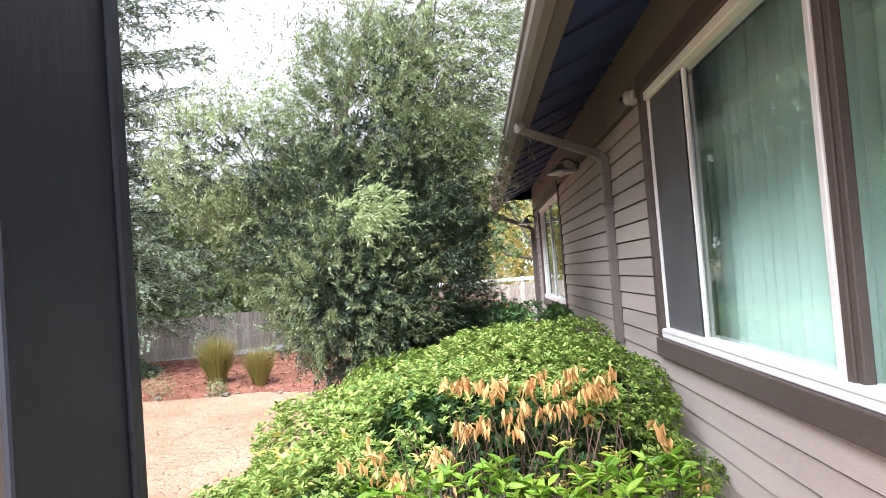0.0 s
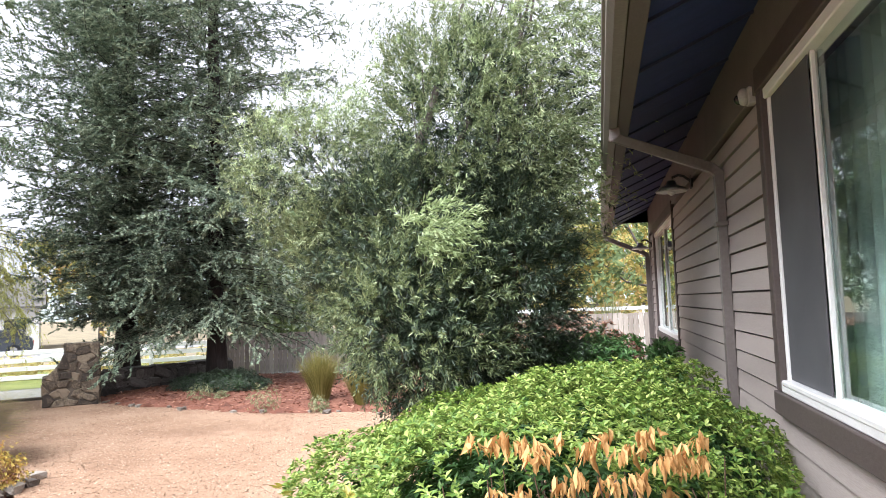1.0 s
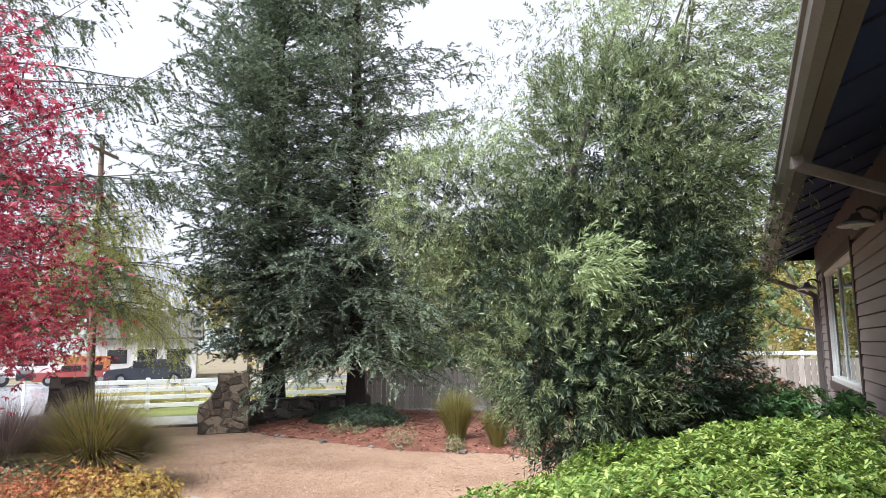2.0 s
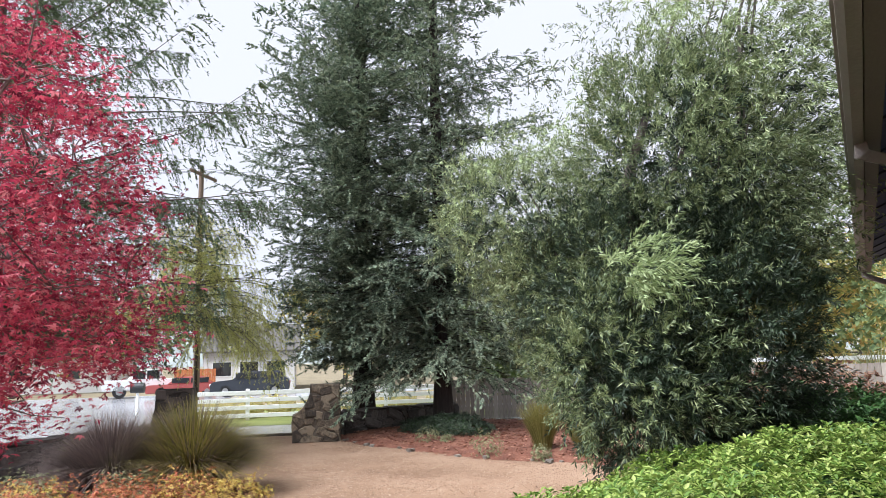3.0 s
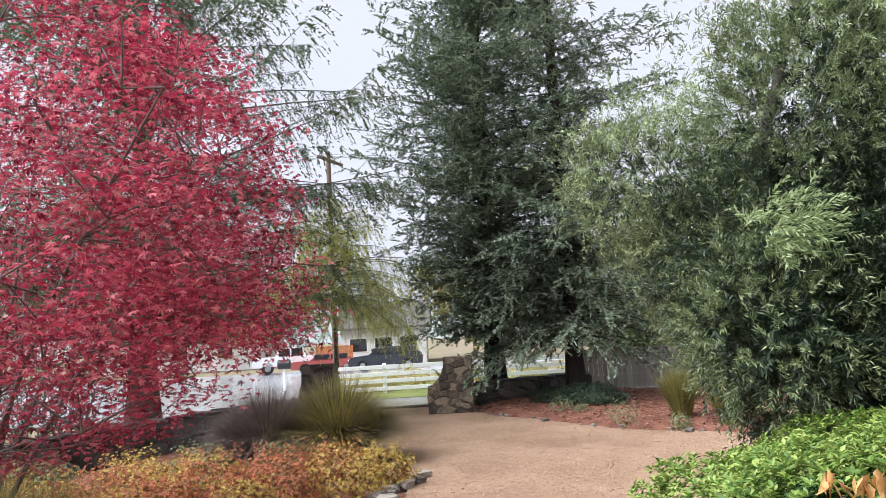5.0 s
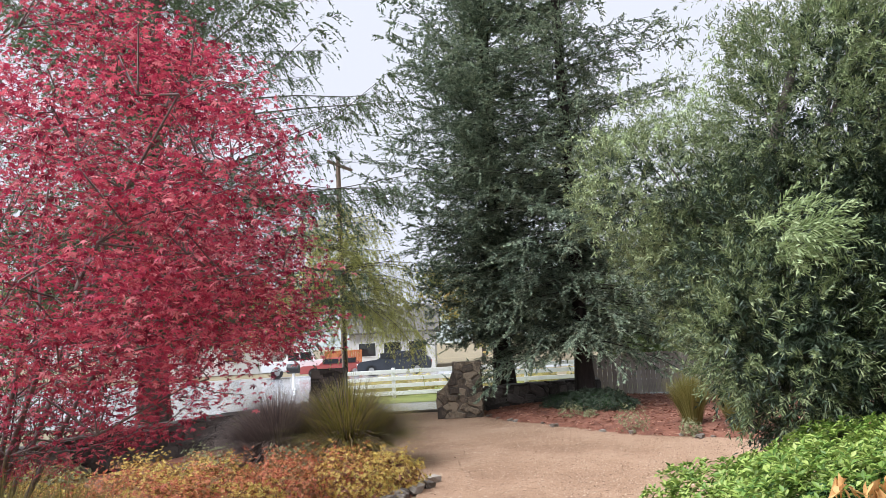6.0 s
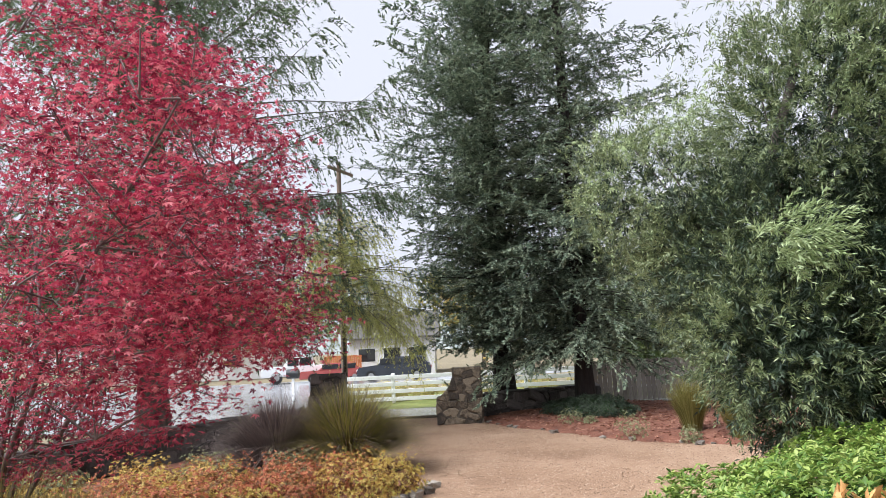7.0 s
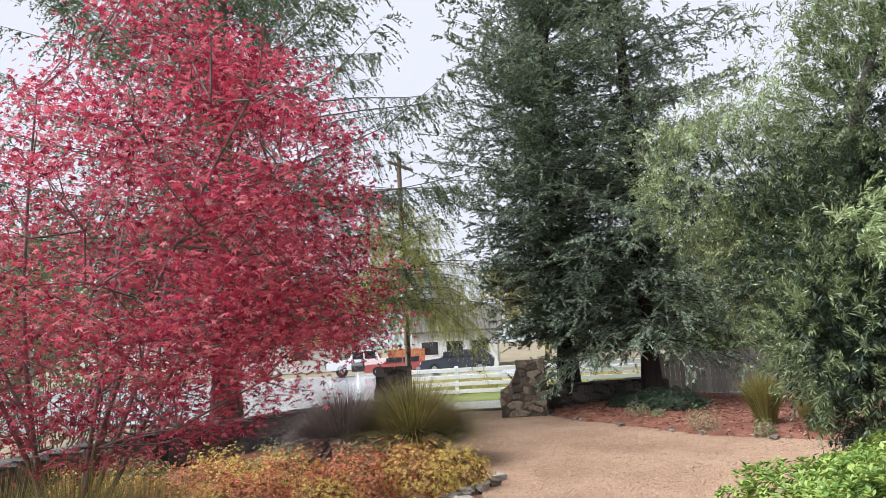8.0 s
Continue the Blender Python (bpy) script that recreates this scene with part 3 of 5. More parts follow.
w1 = window("window_1", W1[0], W1[1], W1[2], W1[3], "white sliding window in brown trim with pale curtains", [1.285, -0.75], (1.31, 1.845))
part("mullion", box(WX - 0.014, WX + 0.045, 0.006, 0.048, W1[2] + 0.06, W1[3] - 0.06, 0.004), TRIM, w1, "dark grey-brown mullion")
part("stile", box(WX - 0.02, WX + 0.03, 0.05, 0.085, W1[2] + 0.06, W1[3] - 0.06, 0.004), VINYL, w1)
part("stile", box(WX - 0.008, WX + 0.024, -0.03, 0.003, W1[2] + 0.06, W1[3] - 0.06, 0.004), TRIM, w1)
w2 = window("window_2", W2[0], W2[1], W2[2], W2[3], "white sliding window in brown trim reflecting autumn trees", [7.2], None)


def curtain(y0, y1, z0, z1, x, label):
    """A hanging cloth with uneven pleats."""
    ny, nz = int((y1 - y0) / 0.012), 14
    y = np.linspace(y0, y1, ny)
    ph = np.cumsum(rng.uniform(0.6, 1.4, ny)) * 0.012 * 58 + 0.5 * np.sin(y * 9)
    zz = np.linspace(z0, z1, nz)
    Y, Z = np.meshgrid(y, zz, indexing="ij")
    X = x + (0.070 + 0.018 * np.sin(y * 4.1))[:, None] * np.sin(ph)[:, None] * (1.15 - 0.3 * (Z - z0) / (z1 - z0)) + 0.006 * np.sin(2.3 * ph)[:, None]
    i, j = np.meshgrid(np.arange(ny - 1), np.arange(nz - 1), indexing="ij")
    f = np.stack([i * nz + j, i * nz + j + 1, (i + 1) * nz + j + 1, (i + 1) * nz + j], -1).reshape(-1, 4)
    ob = part("curtain", mesh_of(np.stack([X, Y, Z], -1).reshape(-1, 3), f, True), CURTAIN)
    return tagged(ob, label, "curtain", "window curtains")


curtain(-0.02, 0.72, 1.40, 2.90, 1.47, "pale green-white pleated curtain drawn behind glass")
curtain(0.74, 1.82, 1.40, 2.90, 1.50, "pale green-white pleated curtain gathered behind glass")
curtain(-1.6, -0.12, 1.40, 2.90, 1.48, "pale pleated curtain behind the fixed window")
tagged(part("curtain_rail", box(1.44, 1.52, -1.7, 1.95, 2.90, 2.93, 0.005), VINYL), "white curtain rail above the window inside", "curtain rail")
tagged(part("interior_wall", box(1.42, 6.85, 4.4, 4.5, 0.65, 3.1), STUCCO), "plain white wall between the rooms", "wall", kind="structure")
tagged(part("interior_floor", box(WX + 0.17, 6.85, -5.85, 9.05, 0.6, 0.65), BOARD), "pale wooden floor inside the house", "floor", kind="structure")
tagged(part("ceiling", box(WX + 0.17, 6.85, -5.85, 9.05, 3.1, 3.15), STUCCO), "plain white ceiling inside the house", "ceiling", kind="structure")

# small fixtures on the wall
cf = thing("security_camera", pose(1.225, 2.08, 2.87), "small white wall-mounted security camera with a dark lens", "camera")
bm = bmesh.new()
bmesh.ops.create_uvsphere(bm, u_segments=16, v_segments=10, radius=0.031)
bmesh.ops.scale(bm, vec=(1.0, 1.0, 1.35), verts=bm.verts)
part("housing", bm, GREYPLASTIC, cf, at=pose(-0.03, 0, 0))
bm = bmesh.new()
bmesh.ops.create_uvsphere(bm, u_segments=14, v_segments=8, radius=0.024)
part("lens", bm, CARGLASS, cf, "black glass dome lens", at=pose(-0.05, 0.012, -0.008))
part("base", box(-0.02, 0.022, -0.035, 0.035, -0.04, 0.04, 0.006), GREYPLASTIC, cf)


def barn_lamp(y, z):
    lamp = thing("wall_lamp", pose(1.235, y, z), "black gooseneck barn lamp on the house wall", "wall lamp", "barn lamps")
    arm = [(-0.0, 0, 0.0, 0.011), (-0.06, 0, 0.05, 0.011), (-0.10, 0, 0.06, 0.011), (-0.14, 0, 0.045, 0.011), (-0.155, 0, 0.0, 0.011)]
    part("arm", tubes([arm], 8), BLACKMETAL, lamp)
    part("back_plate", box(-0.012, 0.004, -0.05, 0.05, -0.05, 0.05, 0.004), BLACKMETAL, lamp)
    prof = [(0.03, 0.02), (0.045, -0.02), (0.09, -0.035), (0.125, -0.065), (0.12, -0.065), (0.08, -0.04), (0.03, -0.02)]
    n = 24
    a = np.linspace(0, 2 * np.pi, n, endpoint=False)
    V = np.array([[(r * np.cos(t) - 0.155, r * np.sin(t), h) for t in a] for r, h in prof]).reshape(-1, 3)
    F = [(i * n + j, i * n + (j + 1) % n, (i + 1) * n + (j + 1) % n, (i + 1) * n + j) for i in range(len(prof) - 1) for j in range(n)]
    part("shade", mesh_of(V, F, True), STEEL, lamp, "pale metal shade")
    bm = bmesh.new()
    bmesh.ops.create_cone(bm, cap_ends=True, segments=24, radius1=0.118, radius2=0.085, depth=0.03)
    part("reflector", bm, VINYL, lamp, "white inside of the shade", at=pose(-0.155, 0, -0.056))
    bm = bmesh.new()
    bmesh.ops.create_uvsphere(bm, u_segments=10, v_segments=8, radius=0.03)
    part("bulb", bm, VINYL, lamp, "white unlit bulb", at=pose(-0.155, 0, -0.07))
    return lamp


barn_lamp(4.35, 2.84)
barn_lamp(8.85, 2.70)

# porch column beside the camera
col = thing("porch_column", pose(-0.197, -1.28, 0), "dark painted boxed wooden porch column", "column")
part("core", box(-0.098, 0.098, -0.098, 0.098, 0, 3.4, 0.004), POSTB, col)
part("side_board", box(0.098, 0.106, -0.098, 0.098, 0, 3.4, 0.002), POST, col, "charcoal painted face board")
part("batten", box(0.106, 0.112, 0.074, 0.098, 1.2, 3.4, 0.002), POST, col)

# ---- stonework ----
def stone_meshes(n):
    out_m = []
    for i in range(n):
        bm = bmesh.new()
        bmesh.ops.create_cube(bm, size=1)
        bmesh.ops.bevel(bm, geom=bm.edges[:], offset=0.16, segments=1, affect="EDGES")
        for v in bm.verts:
            v.co += Vector(rng.normal(0, 0.085, 3))
        me = bpy.data.meshes.new("stone")
        bm.to_mesh(me)
        bm.free()
        out_m.append(me)
    return out_m


PILLAR_STONES = stone_meshes(7)
for me in PILLAR_STONES:
    me.materials.append(STONE)
WALL_STONES = stone_meshes(7)
for me in WALL_STONES:
    me.materials.append(DARKSTONE)
LOOSE = stone_meshes(4)
GREYSTONE = material("grey_edge_stone", [(0.12, 0.10, 0.082), (0.22, 0.19, 0.16), (0.33, 0.29, 0.245)], 0.8, 6, 0.008, 30, per_piece=0.4)
for me in LOOSE:
    me.materials.append(GREYSTONE)


def face_stones(parent, meshes, centre, along, width, z0, z1, size, depth=0.1, tumble=0.24):
    """Rough stones set over one upright face: centre of its foot, its direction, its width."""
    a = Vector(along).normalized()
    nrm = Vector((a.y, -a.x, 0))
    z = z0
    while z < z1 - 0.03:
        h = min(size * rng.uniform(0.7, 1.15), z1 - z)
        x = -width / 2 - rng.uniform(0, 0.05)
        while x < width / 2 - 0.03:
            w = min(size * rng.uniform(0.7, 1.9), width / 2 - x)
            p = Vector(centre) + a * (x + w / 2) + Vector((0, 0, z + h / 2)) + nrm * rng.uniform(-0.02, 0.015)
            m = Matrix.Translation(p) @ Matrix.Rotation(math.atan2(a.y, a.x), 4, "Z") @ Matrix.Rotation(rng.normal(0, tumble), 4, "Y") @ Matrix.Diagonal((w * rng.uniform(0.95, 1.25), depth * rng.uniform(0.8, 1.3), h * rng.uniform(0.95, 1.3), 1))
            part("stone", meshes[rng.integers(0, len(meshes))], None, parent, at=m)
            x += w
        z += h


def mosaic_stone(poly, mat):
    """One flat-faced building stone over a polygon of (x, z) corners, its edges rounded back into the joint."""
    p = np.asarray(poly, float)
    c = p.mean(0)
    rings = []
    push = rng.uniform(0, 0.03)
    wob = rng.normal(0, 0.012, p.shape)
    for k, d in ((1.0, 0.012), (0.97, -0.008 - push), (0.82, -0.022 - push)):
        q = c + (p - c) * k + wob
        rings.append(np.stack([q[:, 0], d + rng.normal(0, 0.003, len(p)), q[:, 1]], 1))
    bm = bmesh.new()
    vs = [[bm.verts.new(tuple(v)) for v in r] for r in rings]
    m = len(p)
    for r0, r1 in zip(vs, vs[1:]):
        for j in range(m):
            bm.faces.new((r0[j], r0[(j + 1) % m], r1[(j + 1) % m], r1[j]))
    bm.faces.new(vs[-1])
    bmesh.ops.recalc_face_normals(bm, faces=bm.faces)
    me = bpy.data.meshes.new("stone")
    bm.to_mesh(me)
    bm.free()
    me.materials.append(mat)
    return me


def pillar(u, v, w, h, meshes, mat, stone_mat, label, foot, size):
    """A stone gate pillar with a foot that sweeps out to its left in a hollow curve."""
    p = thing("gate_pillar", Matrix.Translation((*out(u, v), 0)) @ Matrix.Rotation(math.atan2(0.664, 0.747), 4, "Z"), label, "pillar")

    def left(z):
        if z < 0.64:
            return -w / 2 - foot
        if z > 1.10:
            return -w / 2
        return -w / 2 - foot * (1 - math.sqrt((z - 0.64) / 0.46)) ** 0.9

    edge = [(left(z), z) for z in (-0.05, 0.3, 0.64, 0.68, 0.75, 0.85, 0.95, 1.05, 1.10, h)]
    part("core", extrude_profile(edge + [(w / 2, h), (w / 2, -0.05)], -w / 2, w / 2), mat, p)
    lo = -w / 2 - foot
    sites = []
    for _ in range(1500):
        q = np.array([rng.uniform(lo, w / 2), rng.uniform(0, h)])
        if q[0] > left(q[1]) + 0.03 and all(np.hypot(*(q - r)) > size * (0.75 + 0.45 * abs(math.sin(7 * q[0] + 5 * q[1]))) for r in sites):
            sites.append(q)
    tall = np.array([0.62, 1.0])
    for i, q in enumerate(sites):
        cell = [np.array(c) for c in ((lo, 0.0), (w / 2, 0.0), (w / 2, h), (lo, h))]
        for j, r in enumerate(sites):
            if i == j or np.hypot(*(q - r)) > size * 4:
                continue
            mid, nr = (q + r) / 2 + (r - q) * 0.12 * math.sin(9 * (q[0] + r[0]) + 4 * (q[1] + r[1])), (r - q) * tall
            keep = []
            for c0, c1 in zip(cell, cell[1:] + cell[:1]):
                d0, d1 = np.dot(c0 - mid, nr), np.dot(c1 - mid, nr)
                if d0 <= 0:
                    keep.append(c0)
                if d0 * d1 < 0:
                    keep.append(c0 + (c1 - c0) * d0 / (d0 - d1))
            cell = keep
        poly = [(max(c[0], left(c[1])), c[1]) for c in cell]
        part("stone", mosaic_stone(poly, stone_mat), None, p, at=pose(0, -w / 2, 0))
    for c, al in (((-w / 2 + 0.02, 0, 1.08), (0, -1, 0)), ((w / 2 - 0.02, 0, 0), (0, 1, 0))):
        face_stones(p, meshes, c, al, w * 0.9, 0.02, h - c[2], size, 0.07, 0.1)
    return p


BROWNSTONE = material("dark_brown_pillar_stone", [(0.035, 0.028, 0.024), (0.07, 0.055, 0.047), (0.12, 0.096, 0.083)], 0.75, 5, 0.008, 30, per_piece=0.35)
DARKMORTAR = material("dark_mortar", [(0.03, 0.026, 0.023), (0.06, 0.052, 0.046)], 0.9, 6, 0.006, 50)
pillar(18.25, 0.44, 0.70, 1.38, PILLAR_STONES, MORTAR, STONE, "rough brown fieldstone gate pillar with a swept foot", 0.44, 0.17)
pillar(17.0, -2.88, 0.74, 1.42, WALL_STONES, DARKMORTAR, BROWNSTONE, "dark weathered stone gate pillar behind tall grass", 0.12, 0.2)

def garden_wall(wall_pts, label):
    """A low wall of fieldstones with flat cap stones along a line."""
    gw = thing("garden_wall", Matrix.Identity(4), label, "stone wall")
    for (ax, ay), (bx, by) in zip(wall_pts, wall_pts[1:]):
        d = Vector((bx - ax, by - ay, 0))
        L = d.length
        ang = math.atan2(d.y, d.x)
        mid = Vector(((ax + bx) / 2, (ay + by) / 2, 0))
        part("wall_core", box(-L / 2, L / 2, -0.17, 0.17, -0.05, 0.62, 0.02), DARKMORTAR, gw, at=Matrix.Translation(mid) @ Matrix.Rotation(ang, 4, "Z"))
        nrm = Vector((-d.y, d.x, 0)).normalized()
        face_stones(gw, WALL_STONES, mid + nrm * 0.17, -d, L, 0.02, 0.60, 0.26, 0.1)
        k = int(L / 0.5)
        for i in range(k):
            p = Vector((ax, ay, 0.64)) + d * ((i + 0.5) / k)
            part("cap_stone", WALL_STONES[i % 7], None, gw, at=Matrix.Translation(p) @ Matrix.Rotation(ang + rng.normal(0, 0.03), 4, "Z") @ Matrix.Diagonal((L / k * 0.98, 0.42, 0.09, 1)))
    return gw


garden_wall([out(16.9, -3.1), (-12.85, 7.2), (-12.3, 3.9), (-10.8, 1.0), (-8.5, -2.2)], "low dark fieldstone garden wall")
garden_wall([out(20.6, 4.2), out(19.6, 2.6), out(19.0, 0.9)], "low dark stone wall behind the redwood trunks")

# ---- fences ----
fence = thing("rail_fence", Matrix.Translation((*out(25.7, 0), 0)) @ Matrix.Rotation(math.atan2(0.664, 0.747), 4, "Z"), "white painted four-rail ranch fence", "fence")
RAILZ = (0.16, 0.43, 0.68, 0.93)
for i in range(9):
    x = -4.44 + 2.4 * i
    part("post", box(x - 0.065, x + 0.065, -0.065, 0.065, 0, 1.06, 0.012), WHITE, fence)
    if i < 8:
        for z in RAILZ:
            part("rail", box(x, x + 2.39, -0.1, -0.066, z - 0.07, z + 0.07, 0.006), WHITE, fence)
fence2 = thing("board_fence", Matrix.Translation((*out(22.2, 9), 0)) @ Matrix.Rotation(math.atan2(0.664, 0.747), 4, "Z"), "weathered grey-tan vertical board fence", "fence")
BM_BOARD = bpy.data.meshes.new("fence_board")
bm = box(-0.07, 0.07, -0.01, 0.01, 0, 1.55, 0.004)
bm.to_mesh(BM_BOARD)
bm.free()
BM_BOARD.materials.append(BOARD)
for i in range(62):
    part("board", BM_BOARD, None, fence2, at=pose(-4.6 + 0.15 * i, rng.normal(0, 0.004), 0) @ Matrix.Diagonal((1, 1, 0.8 + rng.normal(0, 0.006), 1)))
for z in (0.3, 0.95):
    part("rail", box(-4.7, 4.7, 0.012, 0.05, z, z + 0.09, 0.004), BOARD, fence2)
fence3 = thing("board_fence", pose(0, 20.5, 0), "pale weathered board fence beyond the house", "fence")
for i in range(58):
    part("board", BM_BOARD, None, fence3, at=pose(-3.6 + 0.15 * i, rng.normal(0, 0.004), rng.normal(0, 0.01) - 0.05))
for z in (0.35, 1.2):
    part("rail", box(-3.7, 5.1, 0.012, 0.05, z, z + 0.09, 0.004), BOARD, fence3)
fence4 = thing("rail_fence", pose(-0.5, 27, 0), "distant white rail fence beyond the boards", "fence")
for i in range(5):
    x = -4 + 2.2 * i
    part("post", box(x - 0.06, x + 0.06, -0.06, 0.06, 0, 1.65, 0.01), WHITE, fence4)
    if i < 4:
        for z in (0.5, 0.85, 1.2, 1.55):
            part("rail", box(x, x + 2.19, -0.1, -0.062, z - 0.07, z + 0.07, 0.005), WHITE, fence4)

# ---- plants ----
def shrub(name, at_xy, blobs, mat, L, W, n, label, category="shrub", count=6, stems=True, inner=True, low=0.05, angle=60, up=0.5, depth=0.22, group="", fine=True, extra=None, bare=None, rough=0.10, inner_mat=None):
    """A leafy shrub: rosettes over a lumpy crown of ellipsoids, an inner layer coloured darker for the shade within,
    stems from the foot.
    """
    s = thing(name, Matrix.Translation((*at_xy, 0)), label, category, group)
    P, N = blob_shell(blobs, n, depth, low, rough)
    if bare:
        keep = ~bare(P)
        P, N = P[keep], N[keep]
    part("foliage", joined(whorls(P, N + [0, 0, up] + 0.35 * rand_dirs(len(P)), count, L, W, angle, fine)), mat, s)
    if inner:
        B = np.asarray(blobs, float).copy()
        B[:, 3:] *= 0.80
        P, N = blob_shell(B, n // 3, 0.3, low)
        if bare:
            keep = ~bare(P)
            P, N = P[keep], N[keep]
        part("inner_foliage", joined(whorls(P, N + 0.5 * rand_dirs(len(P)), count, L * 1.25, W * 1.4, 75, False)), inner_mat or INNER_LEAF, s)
    if stems:
        B = np.asarray(blobs, float)
        paths = []
        for _ in range(26):
            b = B[rng.integers(0, len(B))]
            e = b[:3] + rand_dirs(1)[0] * b[3:] * 0.75
            e[2] = max(e[2], 0.2)
            f = np.array([b[0] * 0.35 + rng.normal(0, 0.08), b[1] * 0.5 + rng.normal(0, 0.12), 0])
            m = (e + f) / 2 + rng.normal(0, 0.05, 3)
            paths.append([(*f, 0.012), (*m, 0.009), (*e, 0.004)])
        part("stems", tubes(paths, 5), GREYBARK, s)
    if extra:
        extra(s)
    return s


def conifer(name, xy, height, radius, label, mat, bark, trunk_r, n_branch, n_leaf, low=1.2, droop=0.25, spray=0.55, leaf=(0.16, 0.035), hang=0.3, top=0.35, seed=1, taper=0.9, lean=(0, 0), upturn=0.0, twig_hang=0.0, base_w=0.62, loose=0.32, per_twig=20, skirt=0.0, limb=1.0, inward=1.25, crowd=1.35):
    """A conifer: tapered trunk, whorled drooping limbs, flat feathery sprays of needles along them."""
    g = np.random.default_rng(seed)
    t = thing(name, Matrix.Translation((*xy, 0)), label, "tree")
    zs = np.linspace(0, height, 16)
    tr = [(lean[0] * z / height, lean[1] * z / height, z, trunk_r * ((1 - z / height) ** taper * 0.97 + 0.03) * (1 + 0.5 * np.exp(-z * 1.1))) for z in zs]
    part("trunk", tubes([tr], 14), bark, t)
    h = low + (height - low) * g.beta(1.0, crowd, n_branch)
    h = np.where(g.random(n_branch) < skirt, low + 3.6 * g.random(n_branch) ** 1.2, h)
    az = g.uniform(0, 2 * np.pi, n_branch)
    frac = (h - low) / (height - low)
    R = radius * (1 - frac) ** 0.75 * (base_w + (1 - base_w) * np.minimum(1, (h - low) / 4.0)) * g.uniform(0.62, 1.12, n_branch) + 0.2
    R *= 1 + 0.12 * np.sin(3 * az + h * 1.3)
    out_d = np.stack([np.cos(az), np.sin(az), np.zeros(n_branch)], 1)
    side = np.stack([-np.sin(az), np.cos(az), np.zeros(n_branch)], 1)
    rise = g.uniform(0.02, 0.28, n_branch) + 0.35 * frac
    bow = droop * (1.5 - 1.1 * np.minimum(1, (h - low) / 6))

    def along(i, s):
        z = h[i] + R[i] * (rise[i] * s - bow[i] * s ** 2 * 1.3 + upturn * s ** 4)
        wob = 0.05 * R[i] * np.sin(6 * s + i)
        return np.stack([lean[0] * h[i] / height, lean[1] * h[i] / height, np.zeros(len(i))], 1) + out_d[i] * (R[i] * s)[:, None] + side[i] * wob[:, None] + np.stack([np.zeros(len(i)), np.zeros(len(i)), z], 1)

    paths = []
    for i in range(0, n_branch):
        ii = np.full(5, i)
        ss = np.linspace(0, 0.95, 5)
        p = along(ii, ss)
        paths.append([(*q, max(0.005, limb * (0.008 + 0.009 * R[i]) * (1 - 0.85 * s))) for q, s in zip(p, ss)])
    part("bough_frame", tubes(paths, 4), bark, t)
    # twigs: each limb carries side twigs; leaves sit along the twigs
    n_twig = n_leaf // per_twig
    bi = g.choice(n_branch, n_twig, p=R / R.sum())
    s = 0.05 + 0.95 * g.power(inward, n_twig)
    base = along(bi, s)
    tang = unit(along(bi, np.minimum(s + 0.05, 1.05)) - along(bi, s - 0.05))
    sd = np.where(g.random(n_twig) < 0.5, 1.0, -1.0)[:, None] * side[bi]
    tw = unit(tang * g.uniform(0.35, 1.2, (n_twig, 1)) + sd * g.uniform(0.3, 1.1, (n_twig, 1)) + g.normal(0, loose, (n_twig, 3)) + [0, 0, -hang])
    tl = spray * (1.15 - 0.6 * s) * np.clip(R[bi] / radius + 0.35, 0.3, 1.1) * g.uniform(0.5, 1.2, n_twig)
    k = np.repeat(np.arange(n_twig), per_twig)
    q = g.random(len(k))
    P = base[k] + tw[k] * (tl[k] * q)[:, None] - np.array([0, 0, 1.0]) * ((0.25 * droop + twig_hang) * tl[k] * q ** 2)[:, None]
    sgn = np.where(g.random(len(k)) < 0.5, 1.0, -1.0)[:, None]
    up = np.array([0, 0, 1.0]) + g.normal(0, 0.35, (len(k), 3))
    D = unit(tw[k] * 0.8 + sgn * np.cross(tw[k], up) * 0.8 + g.normal(0, 0.2, (len(k), 3)) + [0, 0, -hang * 0.5])
    keep = (P[:, 2] < 11.5) | (g.random(len(k)) < 0.16)
    P, D, up = P[keep], D[keep], up[keep]
    ln = leaf[0] * g.uniform(0.6, 1.25, len(P)) * np.where(P[:, 2] < 11.5, 1, 2.2)
    part("needles", needles(P, D, up, ln, leaf[1] * g.uniform(0.7, 1.3, len(P)) * np.where(P[:, 2] < 11.5, 1, 2.2)), mat, t)
    if twig_hang:
        e = base + tw * tl[:, None] - np.array([0, 0, 1.0]) * ((0.25 * droop + twig_hang) * tl)[:, None]
        w = unit(np.cross(tw, [0.0, 0.0, 1.0])) * 0.0022
        V = np.stack([base - w, base + w, base * 0.45 + e * 0.55 + [0, 0, 0.08] + w, base * 0.45 + e * 0.55 + [0, 0, 0.08] - w, e + w * 0.5, e - w * 0.5], 1)
        q = np.arange(n_twig)[:, None] * 6
        part("twig_frame", mesh_of(V.reshape(-1, 3), np.concatenate([q + [0, 1, 2, 3], q + [3, 2, 4, 5]])), bark, t)
    return t


